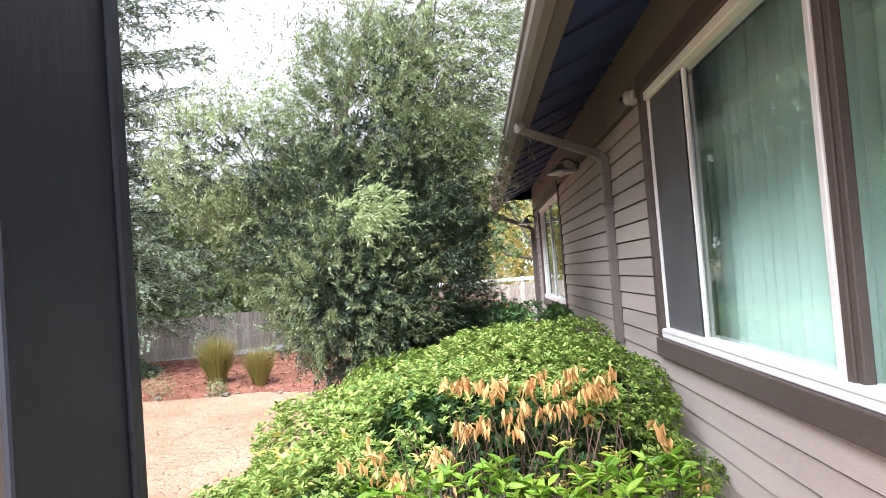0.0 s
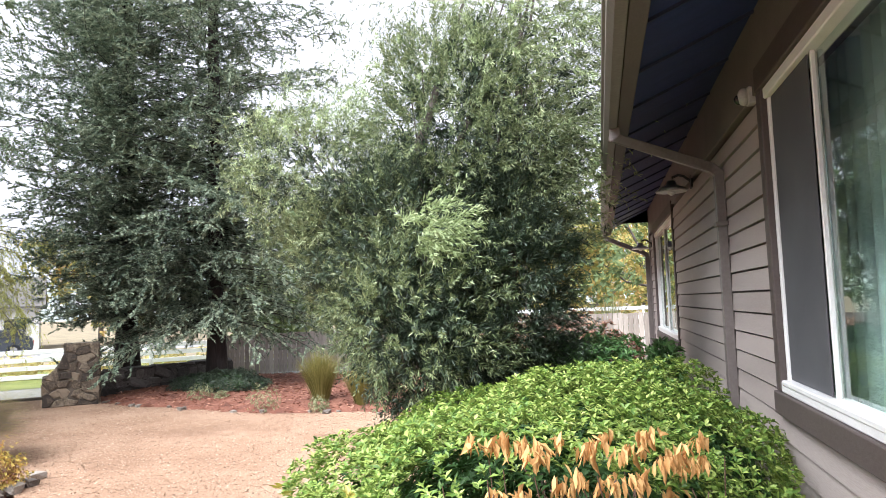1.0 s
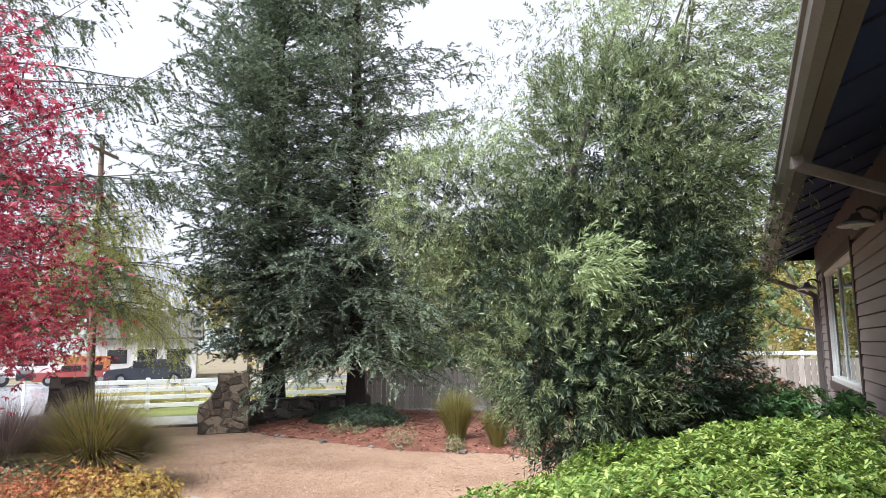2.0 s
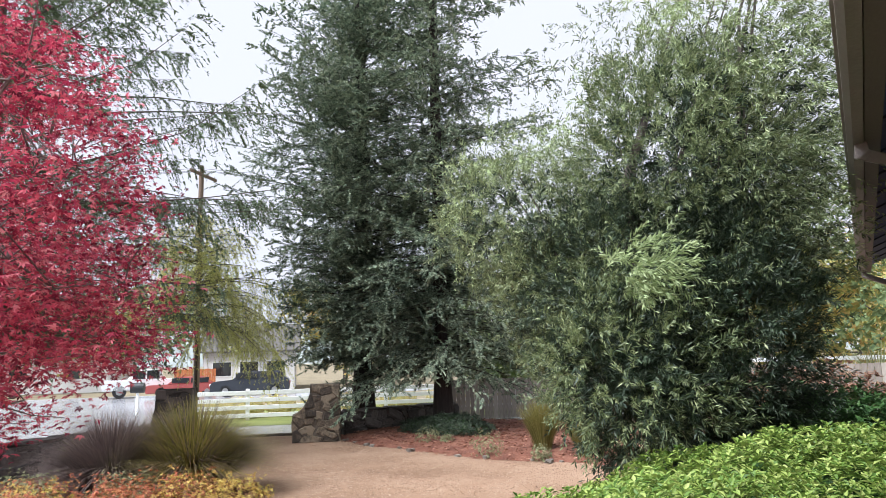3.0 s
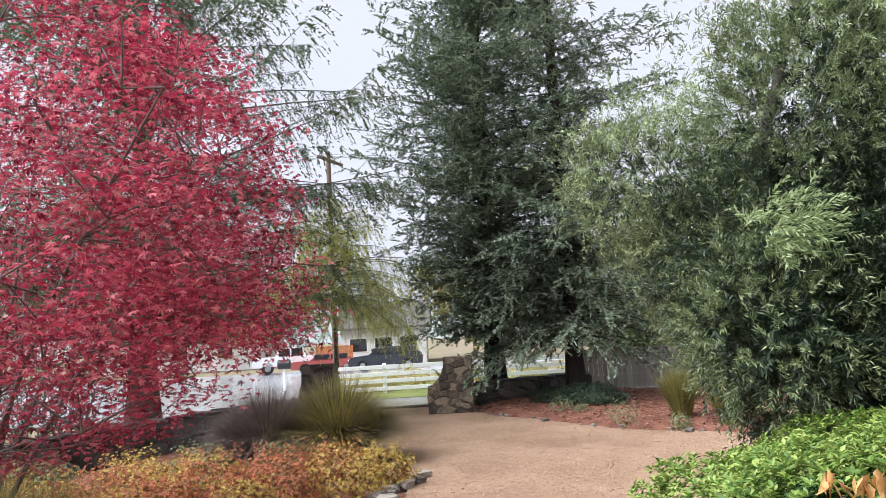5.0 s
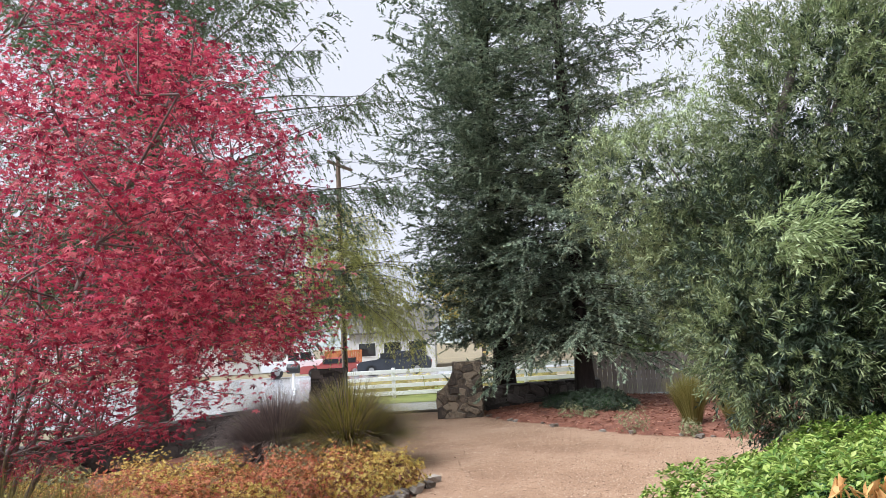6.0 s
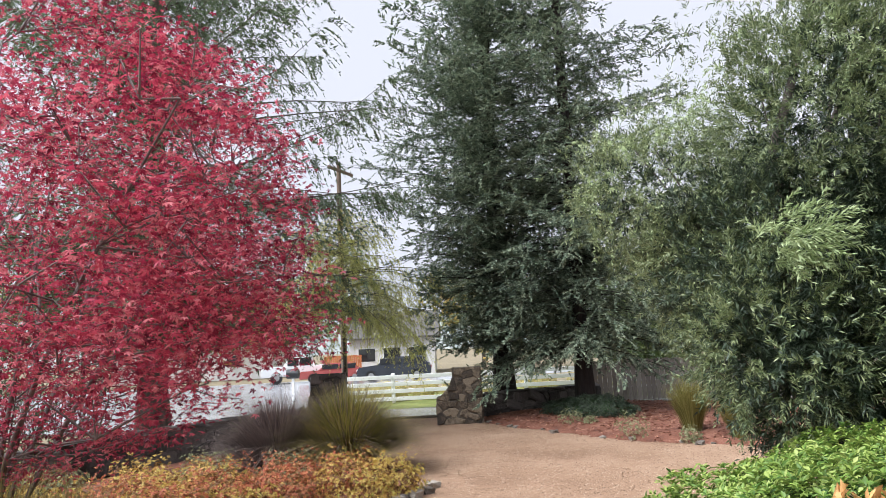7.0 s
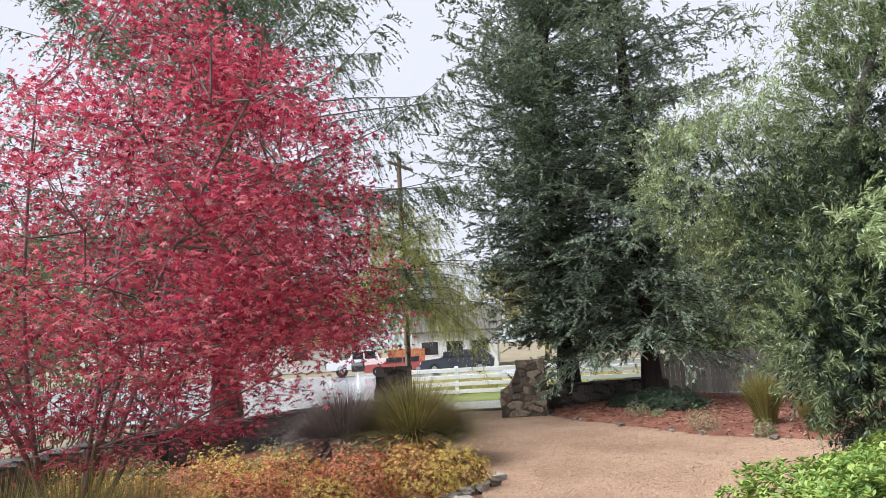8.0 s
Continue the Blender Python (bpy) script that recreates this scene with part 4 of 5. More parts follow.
# two redwoods in the mulch bed
conifer("redwood_tree", (-11.75, 14.95), 27, 3.9, "tall dark green redwood with dense bushy limbs", REDWOOD_LEAF, REDBARK, 0.26, 540, 540000, low=1.95, droop=0.17, spray=0.62, leaf=(0.086, 0.037), hang=0.05, seed=3, base_w=0.5, skirt=0.14, limb=0.4, per_twig=34, loose=0.5, crowd=2.3, upturn=0.10, inward=0.85)
conifer("redwood_tree", (-9.05, 14.8), 23, 3.7, "slimmer green redwood with open drooping limbs", REDWOOD_LEAF, REDBARK, 0.21, 380, 330000, low=1.6, droop=0.24, spray=0.62, leaf=(0.084, 0.036), hang=0.2, seed=5, base_w=0.8, skirt=0.24, limb=0.4, per_twig=34, loose=0.5, crowd=2.0, upturn=0.05, inward=0.85)
# deodar cedars towards the road
conifer("deodar_cedar", (-14.9, 6.2), 19, 8.2, "large grey-green cedar with long weeping branch tips", DEODAR_LEAF, GREYBARK, 0.30, 250, 370000, low=2.6, droop=0.16, upturn=0.10, base_w=0.40, spray=0.75, leaf=(0.088, 0.033), hang=0.5, seed=8, twig_hang=0.7, skirt=0.3, limb=0.4, per_twig=26, inward=0.9)
conifer("young_cedar", (-15.1, 11.9), 6.0, 4.0, "young golden-green cedar with a drooping skirt", GOLD_DEODAR, GREYBARK, 0.06, 95, 60000, low=2.9, droop=0.22, base_w=1.0, spray=0.75, leaf=(0.08, 0.027), hang=0.5, seed=11, twig_hang=0.8, limb=0.6)


def willowy_tree(xy):
    """A dense evergreen with long narrow leaves on arching shoots, blown to one side."""
    t = thing("evergreen_tree", Matrix.Translation((*xy, 0)), "dense willowy evergreen tree with narrow grey-green leaves", "tree")
    blobs = [(0.1, 0, 3.0, 0.85, 1.0, 1.05), (-1.05, -0.3, 2.95, 0.56, 0.5, 0.48), (0.0, -1.05, 1.88, 0.52, 0.45, 0.5), (0.48, -0.35, 2.1, 0.42, 0.6, 0.8),
             (0.66, 0.1, 3.2, 0.5, 0.75, 1.1), (0.66, 0.15, 4.35, 0.64, 0.8, 1.2), (0.68, 0.3, 5.5, 0.5, 0.6, 0.9),
             (-0.62, -0.35, 2.4, 0.5, 0.5, 0.5), (-0.36, -0.55, 1.88, 0.40, 0.42, 0.42), (-0.2, -0.3, 2.3, 0.7, 0.78, 0.8), (0.3, -0.55, 3.2, 0.6, 0.55, 0.7), (-0.02, -0.78, 1.55, 0.36, 0.36, 0.34)]
    airy = [(-0.55, 0.0, 3.85, 0.5, 0.5, 0.5), (-0.05, 0.1, 4.5, 0.5, 0.5, 0.7), (-0.9, 0.0, 3.5, 0.4, 0.4, 0.35), (1.15, 0.1, 4.1, 0.35, 0.7, 1.0)]
    paths = []
    for i in range(3):
        a = rng.uniform(0, 6.28)
        f = np.array([0.16 * math.cos(a), 0.16 * math.sin(a), 0])
        paths.append([(*f, 0.09), (*(f * 2.2 + [0, 0, 1.2]), 0.075), (*(f * 3.5 + [0, 0, 3.0]), 0.04), (*(f * 2 + [0.3, 0.1, 4.3]), 0.008)])
    for b in blobs:
        for _ in range(4):
            e = np.array(b[:3]) + rand_dirs(1)[0] * np.array(b[3:]) * 0.8
            s = np.array([rng.normal(0, 0.1), rng.normal(0, 0.1), max(0.4, e[2] * 0.55)])
            paths.append([(*s, 0.02), (*((s + e) / 2 + rng.normal(0, 0.08, 3)), 0.011), (*e, 0.004)])
    part("trunk", tubes(paths, 7), GREYBARK, t)

    def shoots(B, n, per, length, depth, mat, name, wind, l0, w0, sag):
        C, N = blob_shell(B, n, depth, 1.0, 0.12)
        n = len(C)
        lump = np.sin(C[:, 0] * 2.1 + 1) * np.sin(C[:, 1] * 2.3) * np.sin(C[:, 2] * 2.0)
        A = unit(N * 0.8 + np.array(wind) + 0.45 * rng.normal(size=(n, 3)) + [0, 0, 0.25])
        ln = length * rng.uniform(0.5, 1.2, n) * (1 + 0.4 * lump)
        k = np.repeat(np.arange(n), per)
        q = rng.random(len(k))
        sagv = sag * rng.uniform(0.5, 1.4, n)
        P = C[k] + A[k] * (ln[k] * q)[:, None] - np.array([0, 0, 1.0]) * (sagv[k] * ln[k] * q ** 2)[:, None]
        tan = unit(A[k] - np.array([0, 0, 2.0]) * (sagv[k] * q)[:, None])
        s = unit(np.cross(tan, rand_dirs(len(k))))
        D = unit(tan * 0.8 + s * 0.75 + 0.1 * np.array(wind))
        ll = l0 * rng.uniform(0.6, 1.2, len(k)) * (1 - 0.35 * q)
        blades = leaf_arrays(P, D, rand_dirs(len(k)) * 0.6 + [0, 0, 0.8], ll, w0 * rng.uniform(0.8, 1.2, len(k)), fine=False, fold=0.1, droop=0.1)
        part(name, mesh_of(*blades), mat, t)

    wind = (0.85, 0.1, 0.1)
    # Lower, right and inner parts get a darker leaf colour that paints their shade.
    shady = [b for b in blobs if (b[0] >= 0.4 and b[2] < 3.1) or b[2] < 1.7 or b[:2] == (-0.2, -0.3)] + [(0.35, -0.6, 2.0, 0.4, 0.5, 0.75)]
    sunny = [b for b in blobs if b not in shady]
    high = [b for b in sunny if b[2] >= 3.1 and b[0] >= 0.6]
    shoots([b for b in sunny if b not in high], 3300, 30, 0.22, 0.32, WILLOW_LEAF, "foliage", (0.25, 0.0, 0.15), 0.054, 0.0078, 0.08)
    shoots(high, 1300, 30, 0.32, 0.32, WILLOW_LEAF, "top_foliage", wind, 0.06, 0.009, 0.08)
    shoots(airy, 420, 20, 0.30, 0.8, WILLOW_LEAF, "open_foliage", (0.3, 0.0, 0.1), 0.05, 0.008, 0.2)
    shoots(shady, 3000, 28, 0.20, 0.35, DARK_WILLOW, "shade_toned_foliage", (0.05, 0.0, 0.15), 0.06, 0.0078, 0.12)
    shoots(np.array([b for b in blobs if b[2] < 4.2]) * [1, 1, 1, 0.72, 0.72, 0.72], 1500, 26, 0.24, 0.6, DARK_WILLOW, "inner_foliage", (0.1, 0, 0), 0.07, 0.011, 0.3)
    shoots([(0.16, -1.40, 2.38, 0.2, 0.15, 0.12)], 60, 30, 0.24, 0.9, PALE_LEAF, "windblown_spray", (1.2, 0.2, 0.1), 0.055, 0.0095, 0.2)
    # Pale shoots whose colour also stands for light on the top and left lobe.
    shoots([(0.62, 0.2, 4.4, 0.72, 0.9, 1.2), (0.7, -0.1, 3.7, 0.6, 0.9, 0.8), (-1.0, -0.3, 3.05, 0.6, 0.5, 0.45)], 1150, 26, 0.40, 0.15, PALE_LEAF, "light_toned_foliage", (0.9, 0.1, -0.05), 0.052, 0.008, 0.45)
    shoots([(-0.25, -0.5, 3.35, 0.5, 0.3, 0.4)], 42, 40, 0.75, 0.4, PALE_LEAF, "draping_foliage", (0.1, -0.5, 0.2), 0.045, 0.008, 0.9)
    return t


willowy_tree((-0.6, 3.9))


def maple(xy):
    """A Japanese maple: forked stems, layered sprays of five-lobed leaves."""
    t = thing("maple_tree", Matrix.Translation((*xy, 0)), "crimson Japanese maple in full autumn colour", "tree")
    n = 1640
    C = []
    while len(C) < n:
        p = rng.uniform(-1, 1, 3)
        z = 1.14 + 3.81 * (p[2] * 0.5 + 0.5)
        f = (z - 1.14) / 3.81
        r = 2.12 * (1 - f ** 3) ** 0.66 * min(1, (f / 0.25) ** 0.6)
        q = np.array([p[0] * 2.2, p[1] * 2.2, z])
        a = math.atan2(q[1], q[0])
        r *= 1 + 0.10 * math.sin(3 * a + 1) + 0.08 * math.sin(5 * a + 4 * f)
        d = math.hypot(q[0], q[1])
        if z > 3.0 and q[1] < -0.9 + 0.5 * (z - 3.58):
            continue
        if d < r and rng.random() < (0.25 + 0.75 * (d / r) ** 1.5) and math.sin(q[0] * 3.1 + 1) * math.sin(q[1] * 2.7) * math.sin(z * 4.5) > (-0.13 if f > 0.45 else -0.35):
            C.append(q)
    C = np.array(C)
    C = np.concatenate([C, np.array([0.0, 0.1, 4.9]) + rng.normal(0, 1, (16, 3)) * [0.1, 0.1, 0.3]])
    limbs, nodes = [], []
    for i in range(8):
        e = C[rng.integers(0, n)] * [0.95, 0.95, 0.6] + [0, 0, 1.7]
        f = np.array([-0.33 + 0.07 * math.cos(i * 2.4), -0.38 + 0.07 * math.sin(i * 2.4), 0])
        s = np.linspace(0, 1, 7)
        bend = rng.normal(0, 0.2, 3)
        p = f + (e - f) * np.stack([s ** 1.25, s ** 1.25, s ** 0.85], 1) + bend * np.sin(s * 3.1)[:, None]
        limbs.append([(*a, 0.022 * (1 - 0.85 * k) + 0.003) for a, k in zip(p, s)])
        nodes.extend(p[2:])
    nodes = np.array(nodes)
    part("trunk", tubes(limbs, 7), MAPLEBARK, t)
    twigs = []
    for c in C[::3]:
        d = np.linalg.norm((nodes - c) * [1, 1, 1.4], axis=1) + (nodes[:, 2] > c[2]) * 0.6
        if d.min() > 0.95:
            continue
        b = nodes[d.argmin()]
        m = (b + c) / 2 + rng.normal(0, 0.10, 3) + [0, 0, 0.08]
        twigs.append([(*b, 0.007), (*m, 0.005), (*(m * 0.4 + c * 0.6 + rng.normal(0, 0.04, 3)), 0.003), (*c, 0.002)])
        nodes = np.concatenate([nodes, m[None]])
    part("twig_frame", tubes(twigs, 4), MAPLEBARK, t)
    per = 21
    k = np.repeat(np.arange(len(C)), per)
    P = C[k] + rng.normal(0, 1, (len(k), 3)) * [0.12, 0.12, 0.045] - [0, 0, 0.01]
    F = unit(rng.normal(size=(len(k), 3)) * [1, 1, 0.4] + [0, 0, -0.3])
    Nn = unit(rand_dirs(len(k)) * 0.55 + [0, 0, 1])
    S = unit(np.cross(F, Nn))
    size = rng.uniform(0.026, 0.047, len(k))
    arrays = []
    for ang, sc in ((-1.75, 0.55), (-0.85, 0.85), (0, 1.0), (0.85, 0.85), (1.75, 0.55)):
        D = F * math.cos(ang) + S * math.sin(ang)
        arrays.append(leaf_arrays(P, D, Nn, size * sc, size * 0.36 * sc ** 0.5, fine=False, fold=0.1, droop=0.2))
    # one island for each leaf: lobes share the foot
    V = np.stack([a[0].reshape(-1, 4, 3) for a in arrays], 1)
    V = np.concatenate([V[:, :1, :1].reshape(-1, 1, 3), V[:, :, 1:].reshape(-1, 15, 3)], 1)
    b = np.arange(len(V))[:, None] * 16
    faces = np.concatenate([b + f for j in range(5) for f in ([0, 1 + 3 * j, 2 + 3 * j], [0, 2 + 3 * j, 3 + 3 * j])])
    part("foliage", mesh_of(V.reshape(-1, 3), faces), MAPLE_LEAF, t)
    return t


maple((-4.95, 0.62))


WITHERED = []
for _ in range(5):
    me = leaves(np.zeros((1, 3)), [[0, 0, -1.0]], [[0.2, 1.0, 0.0]], 1.0, rng.uniform(0.24, 0.40), fine=True, fold=rng.uniform(0.3, 0.8), droop=rng.uniform(-0.4, 0.7))
    for v in me.vertices:
        v.co += Vector(rng.normal(0, 0.03, 3))
    me.materials.append(DEAD_LEAF)
    WITHERED.append(me)


def dead_cluster(parent, at, count, L):
    """A bunch of hanging withered leaves."""
    for _ in range(count):
        m = Matrix.Translation(Vector(at) + Vector(rng.normal(0, 0.012, 3))) @ Matrix.Rotation(rng.uniform(0, 6.28), 4, "Z") @ Matrix.Rotation(abs(rng.normal(0, 0.5)), 4, "X") @ Matrix.Scale(L * rng.uniform(0.7, 1.15), 4)
        part("withered_leaf", WITHERED[rng.integers(0, 5)], None, parent, at=m)


def hedge_extras(s):
    for i in range(36):
        x = 0.18 + 0.66 * (i + rng.uniform(0, 1)) / 36
        y = 0.58 + 0.5 * max(0, x - 0.2) + rng.uniform(-0.06, 0.16)
        dead_cluster(s, (x - 0.26, y - 1.6, rng.uniform(1.38, 1.60) - 0.25 * max(0, x - 0.55)), int(rng.integers(10, 15)), 0.049)
    for _ in range(14):
        dead_cluster(s, (rng.uniform(-0.42, -0.05), rng.uniform(-1.3, -1.0), rng.uniform(1.18, 1.42)), 7, 0.05)
    for p in ((0.72, -0.75, 1.32), (0.78, -0.62, 1.24), (0.83, -0.85, 1.14), (0.70, -0.9, 1.2)):
        dead_cluster(s, p, 6, 0.07)
    # bare stems under the withered bunches
    paths = []
    for _ in range(70):
        x, y = rng.uniform(-0.2, 0.6), rng.uniform(-1.2, -0.55)
        paths.append([(x * 0.6 + 0.05, y + 0.35, 0.3, 0.005), (x + rng.normal(0, 0.10), y + 0.1, 0.95, 0.0035), (x + rng.normal(0, 0.07), y, rng.uniform(1.25, 1.46), 0.002)])
    part("stem_thicket", tubes(paths, 5), DRYSTEM, s)
    # long fresh shoots in front
    C = np.array([(rng.uniform(-0.35, 0.68), rng.uniform(-1.72, -1.32), 0) for _ in range(130)])
    C[:, 2] = 1.20 + 0.13 * rng.random(130) + 0.12 * (C[:, 1] + 1.75)
    part("fresh_foliage", joined(whorls(C, rand_dirs(130) * 0.35 + [0, 0, 1], 7, 0.06, 0.022, 66)), FRESH_LEAF, s, "large bright green young leaves")
    paths = [[(c[0] * 0.8, c[1] + 0.25, 0.35, 0.007), (c[0], c[1] + 0.06, 0.9, 0.006), (*c, 0.004)] for c in C]
    part("shoot_stems", tubes(paths, 5), GREYBARK, s)
    C = np.array([(rng.uniform(-0.75, -0.15), rng.uniform(-1.2, -0.75), rng.uniform(1.2, 1.42)) for _ in range(26)] + [(rng.uniform(0.2, 0.5), rng.uniform(-1.3, -1.05), rng.uniform(1.25, 1.4)) for _ in range(12)])
    part("yellow_foliage", joined(whorls(C, rand_dirs(len(C)) * 0.5 + [0, 0, 1], 6, 0.04, 0.015, 70)), YELLOW_LEAF, s, "yellowing leaves")


hedge_blobs = [(0.05, -0.35, 0.95, 0.85, 0.75, 0.60), (0.0, 0.45, 0.95, 0.95, 0.95, 0.66), (0.35, 0.9, 0.95, 0.75, 0.8, 0.64), (0.45, 0.2, 0.95, 0.62, 0.9, 0.66),
               (-0.62, 0.1, 0.74, 0.70, 1.0, 0.60), (-0.58, -0.72, 0.74, 0.6, 0.65, 0.60), (-0.5, -1.0, 0.70, 0.52, 0.55, 0.60), (0.15, 1.15, 0.9, 0.7, 0.6, 0.64), (-0.6, 0.8, 0.62, 0.5, 0.7, 0.55)]
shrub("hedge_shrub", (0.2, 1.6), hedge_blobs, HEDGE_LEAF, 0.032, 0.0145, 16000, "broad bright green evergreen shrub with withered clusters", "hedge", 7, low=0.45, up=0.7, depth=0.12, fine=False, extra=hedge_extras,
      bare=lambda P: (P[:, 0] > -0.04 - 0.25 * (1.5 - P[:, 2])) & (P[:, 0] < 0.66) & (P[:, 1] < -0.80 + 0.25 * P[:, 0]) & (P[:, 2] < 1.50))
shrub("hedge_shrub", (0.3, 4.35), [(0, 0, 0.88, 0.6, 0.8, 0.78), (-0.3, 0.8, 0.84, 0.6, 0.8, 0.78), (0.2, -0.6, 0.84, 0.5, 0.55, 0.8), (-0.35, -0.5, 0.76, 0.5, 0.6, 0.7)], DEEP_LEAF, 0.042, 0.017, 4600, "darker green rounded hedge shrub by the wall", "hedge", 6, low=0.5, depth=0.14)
shrub("brown_shrub", (-0.1, 8.6), [(0, 0, 0.9, 1.0, 0.8, 0.82), (0.6, 0.3, 0.8, 0.6, 0.7, 0.8), (-0.7, 0.3, 0.8, 0.7, 0.8, 0.78)], BROWN_LEAF, 0.07, 0.03, 1700, "fading brown and pinkish flowering shrub", "shrub", 6, low=0.4)
shrub("dark_shrub", (0.98, 4.75), [(0, 0, 0.95, 0.17, 0.42, 0.62), (0.0, 0.35, 1.0, 0.14, 0.3, 0.52)], DEEP_LEAF, 0.10, 0.036, 260, "narrow dark glossy-leaved shrub against the wall", "shrub", 6, inner=False, low=0.2)
shrub("dark_shrub", (0.95, 2.55), [(0, 0, 0.8, 0.18, 0.3, 0.5)], DEEP_LEAF, 0.05, 0.016, 330, "small dark fine-leaved shrub beside the downpipe", "shrub", 7, inner=False, low=0.2)


def grass_clump(xy, n, length, spread, mat, label, width=0.012, seed=1, group="ornamental grasses", stiff=1.0, tips=None):
    """An arching fountain of blades from one foot."""
    g = np.random.default_rng(seed)
    c = thing("grass_clump", Matrix.Translation((*xy, 0)), label, "ornamental grass", group)
    az = g.uniform(0, 6.283, n)
    tilt = spread * np.sqrt(g.random(n)) * g.uniform(0.85, 1.1, n)
    L = length * g.uniform(0.72, 1.06, n) * (1.0 - 0.12 * tilt / spread)
    d = np.stack([np.cos(az), np.sin(az), np.zeros(n)], 1)
    s = np.stack([-np.sin(az), np.cos(az), np.zeros(n)], 1)
    foot = d * (0.03 + 0.17 * np.minimum(tilt, 1) * g.random(n))[:, None] * length
    V = []
    for q in (0, 0.4, 0.75, 1.0):
        a = tilt * (0.62 + 0.42 * q * q / stiff)
        p = foot + d * (L * q * np.sin(a))[:, None] + np.array([0, 0, 1.0]) * np.maximum(0.02, L * q * np.cos(a))[:, None]
        w = width * (1 - 0.9 * q)
        V += [p - s * w / 2, p + s * w / 2]
    V = np.stack(V, 1)
    b = np.arange(n)[:, None] * 8
    cut = (n * 4) // 5
    part("tuft", mesh_of(V[:cut].reshape(-1, 3), np.concatenate([b[:cut] + f for f in ([0, 1, 3, 2], [2, 3, 5, 4], [4, 5, 7, 6])])), mat, c)
    part("seed_tuft", mesh_of(V[cut:].reshape(-1, 3) * [1.07, 1.07, 1.05], np.concatenate([b[:n - cut] + f for f in ([0, 1, 3, 2], [2, 3, 5, 4], [4, 5, 7, 6])])), tips or mat, c)
    return c


grass_clump((-8.42, 6.3), 11000, 1.46, 1.24, GRASS, "large olive-green arching grass clump", 0.016, 2, tips=GREY_GRASS)
grass_clump((-9.35, 5.6), 8000, 1.36, 1.24, GREY_GRASS, "purplish grey arching grass clump", 0.015, 3)
grass_clump((-5.1, 12.0), 1800, 1.15, 0.5, STRAW_GRASS, "upright yellow-green grass clump in mulch", 0.014, 4)
grass_clump((-4.15, 11.75), 1300, 0.9, 0.55, STRAW_GRASS, "short yellow-green grass clump in mulch", 0.013, 5)
grass_clump((-4.0, 0.0), 2600, 1.42, 0.5, STRAW_GRASS, "straw-coloured upright grass under the maple", 0.009, 6)
grass_clump((-4.35, 0.5), 2200, 1.22, 0.55, STRAW_GRASS, "straw-green grass in front of the maple", 0.009, 9)
grass_clump((-3.95, -0.45), 1800, 1.42, 0.5, STRAW_GRASS, "straw-coloured grass beside the maple", 0.009, 7)

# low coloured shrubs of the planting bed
# Russet inner leaf, kept dark so its colour shades the gaps of dwarf shrubs.
RUSSET = leaf_material("shade_toned_russet_leaf", [(0.10, 0.05, 0.025), (0.22, 0.10, 0.04), (0.24, 0.17, 0.05)], 0.6, 2, 0.2)
spots3 = [(-6.35, 4.65, 0.55, 0), (-6.45, 5.4, 0.42, 0), (-6.75, 3.9, 0.5, 1), (-7.4, 4.5, 0.5, 1), (-7.3, 3.4, 0.55, 1), (-7.9, 3.0, 0.5, 0), (-7.6, 2.4, 0.55, 1),
          (-8.3, 3.9, 0.45, 0), (-7.0, 2.7, 0.45, 1), (-8.2, 1.9, 0.5, 0), (-7.2, 1.7, 0.5, 1), (-6.3, 3.2, 0.4, 0), (-7.1, 5.2, 0.45, 1), (-9.1, 3.3, 0.5, 0), (-6.6, 2.0, 0.45, 0), (-9.2, 4.3, 0.45, 2), (-8.2, 5.0, 0.42, 2), (-9.9, 2.4, 0.5, 2), (-9.3, 1.6, 0.5, 0)]
for x, y, r, k in spots3:
    mat = (NANDINA_Y, NANDINA, SAGE)[k]
    lab = ("low yellow-orange dwarf shrub with fine leaves", "low red and orange dwarf shrub with fine leaves", "low grey-green sage shrub")[k]
    h = 0.62 * r / 0.5
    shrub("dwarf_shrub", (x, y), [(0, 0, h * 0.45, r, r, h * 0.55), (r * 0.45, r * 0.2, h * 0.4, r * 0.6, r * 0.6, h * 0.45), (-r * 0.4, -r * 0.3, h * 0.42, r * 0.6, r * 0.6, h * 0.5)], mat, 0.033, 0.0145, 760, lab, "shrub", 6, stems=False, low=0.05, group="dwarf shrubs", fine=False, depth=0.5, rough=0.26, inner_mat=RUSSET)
# tall shrubs on the far side of the garden wall
OLIVE = leaf_material("olive_grey_leaf", [(0.06, 0.075, 0.04), (0.13, 0.15, 0.085), (0.24, 0.26, 0.16)], 0.6, 0.8, 0.25, 0.3, 0.5)
for x, yy, h in ((-14.6, 4.0, 3.2), (-13.9, 2.3, 3.6), (-12.9, 0.6, 3.4), (-11.9, -1.0, 3.5), (-10.8, -2.6, 3.4)):
    shrub("tall_shrub", (x, yy), [(0, 0, h * 0.35, 1.0, 1.0, h * 0.36), (0.3, 0.5, h * 0.6, 0.8, 0.8, h * 0.3), (-0.2, -0.5, h * 0.68, 0.75, 0.8, h * 0.3)], OLIVE, 0.085, 0.026, 900, "tall olive-grey shrub behind the low stone wall", "shrub", 6, low=0.1, depth=0.6, group="wall shrubs", fine=False, inner=False, rough=0.2)
# yucca by the wall
y = thing("yucca", pose(-12.25, 6.9, 0.1), "spiky pale green yucca by the stone wall", "yucca")
D = unit(rng.normal(size=(46, 3)) * [1, 1, 0.7] + [0, 0, 0.55])
part("leaves", leaves(np.zeros((46, 3)) + [0, 0, 0.3], D, rand_dirs(46), 0.42, 0.04, fine=True), SAGE, y)
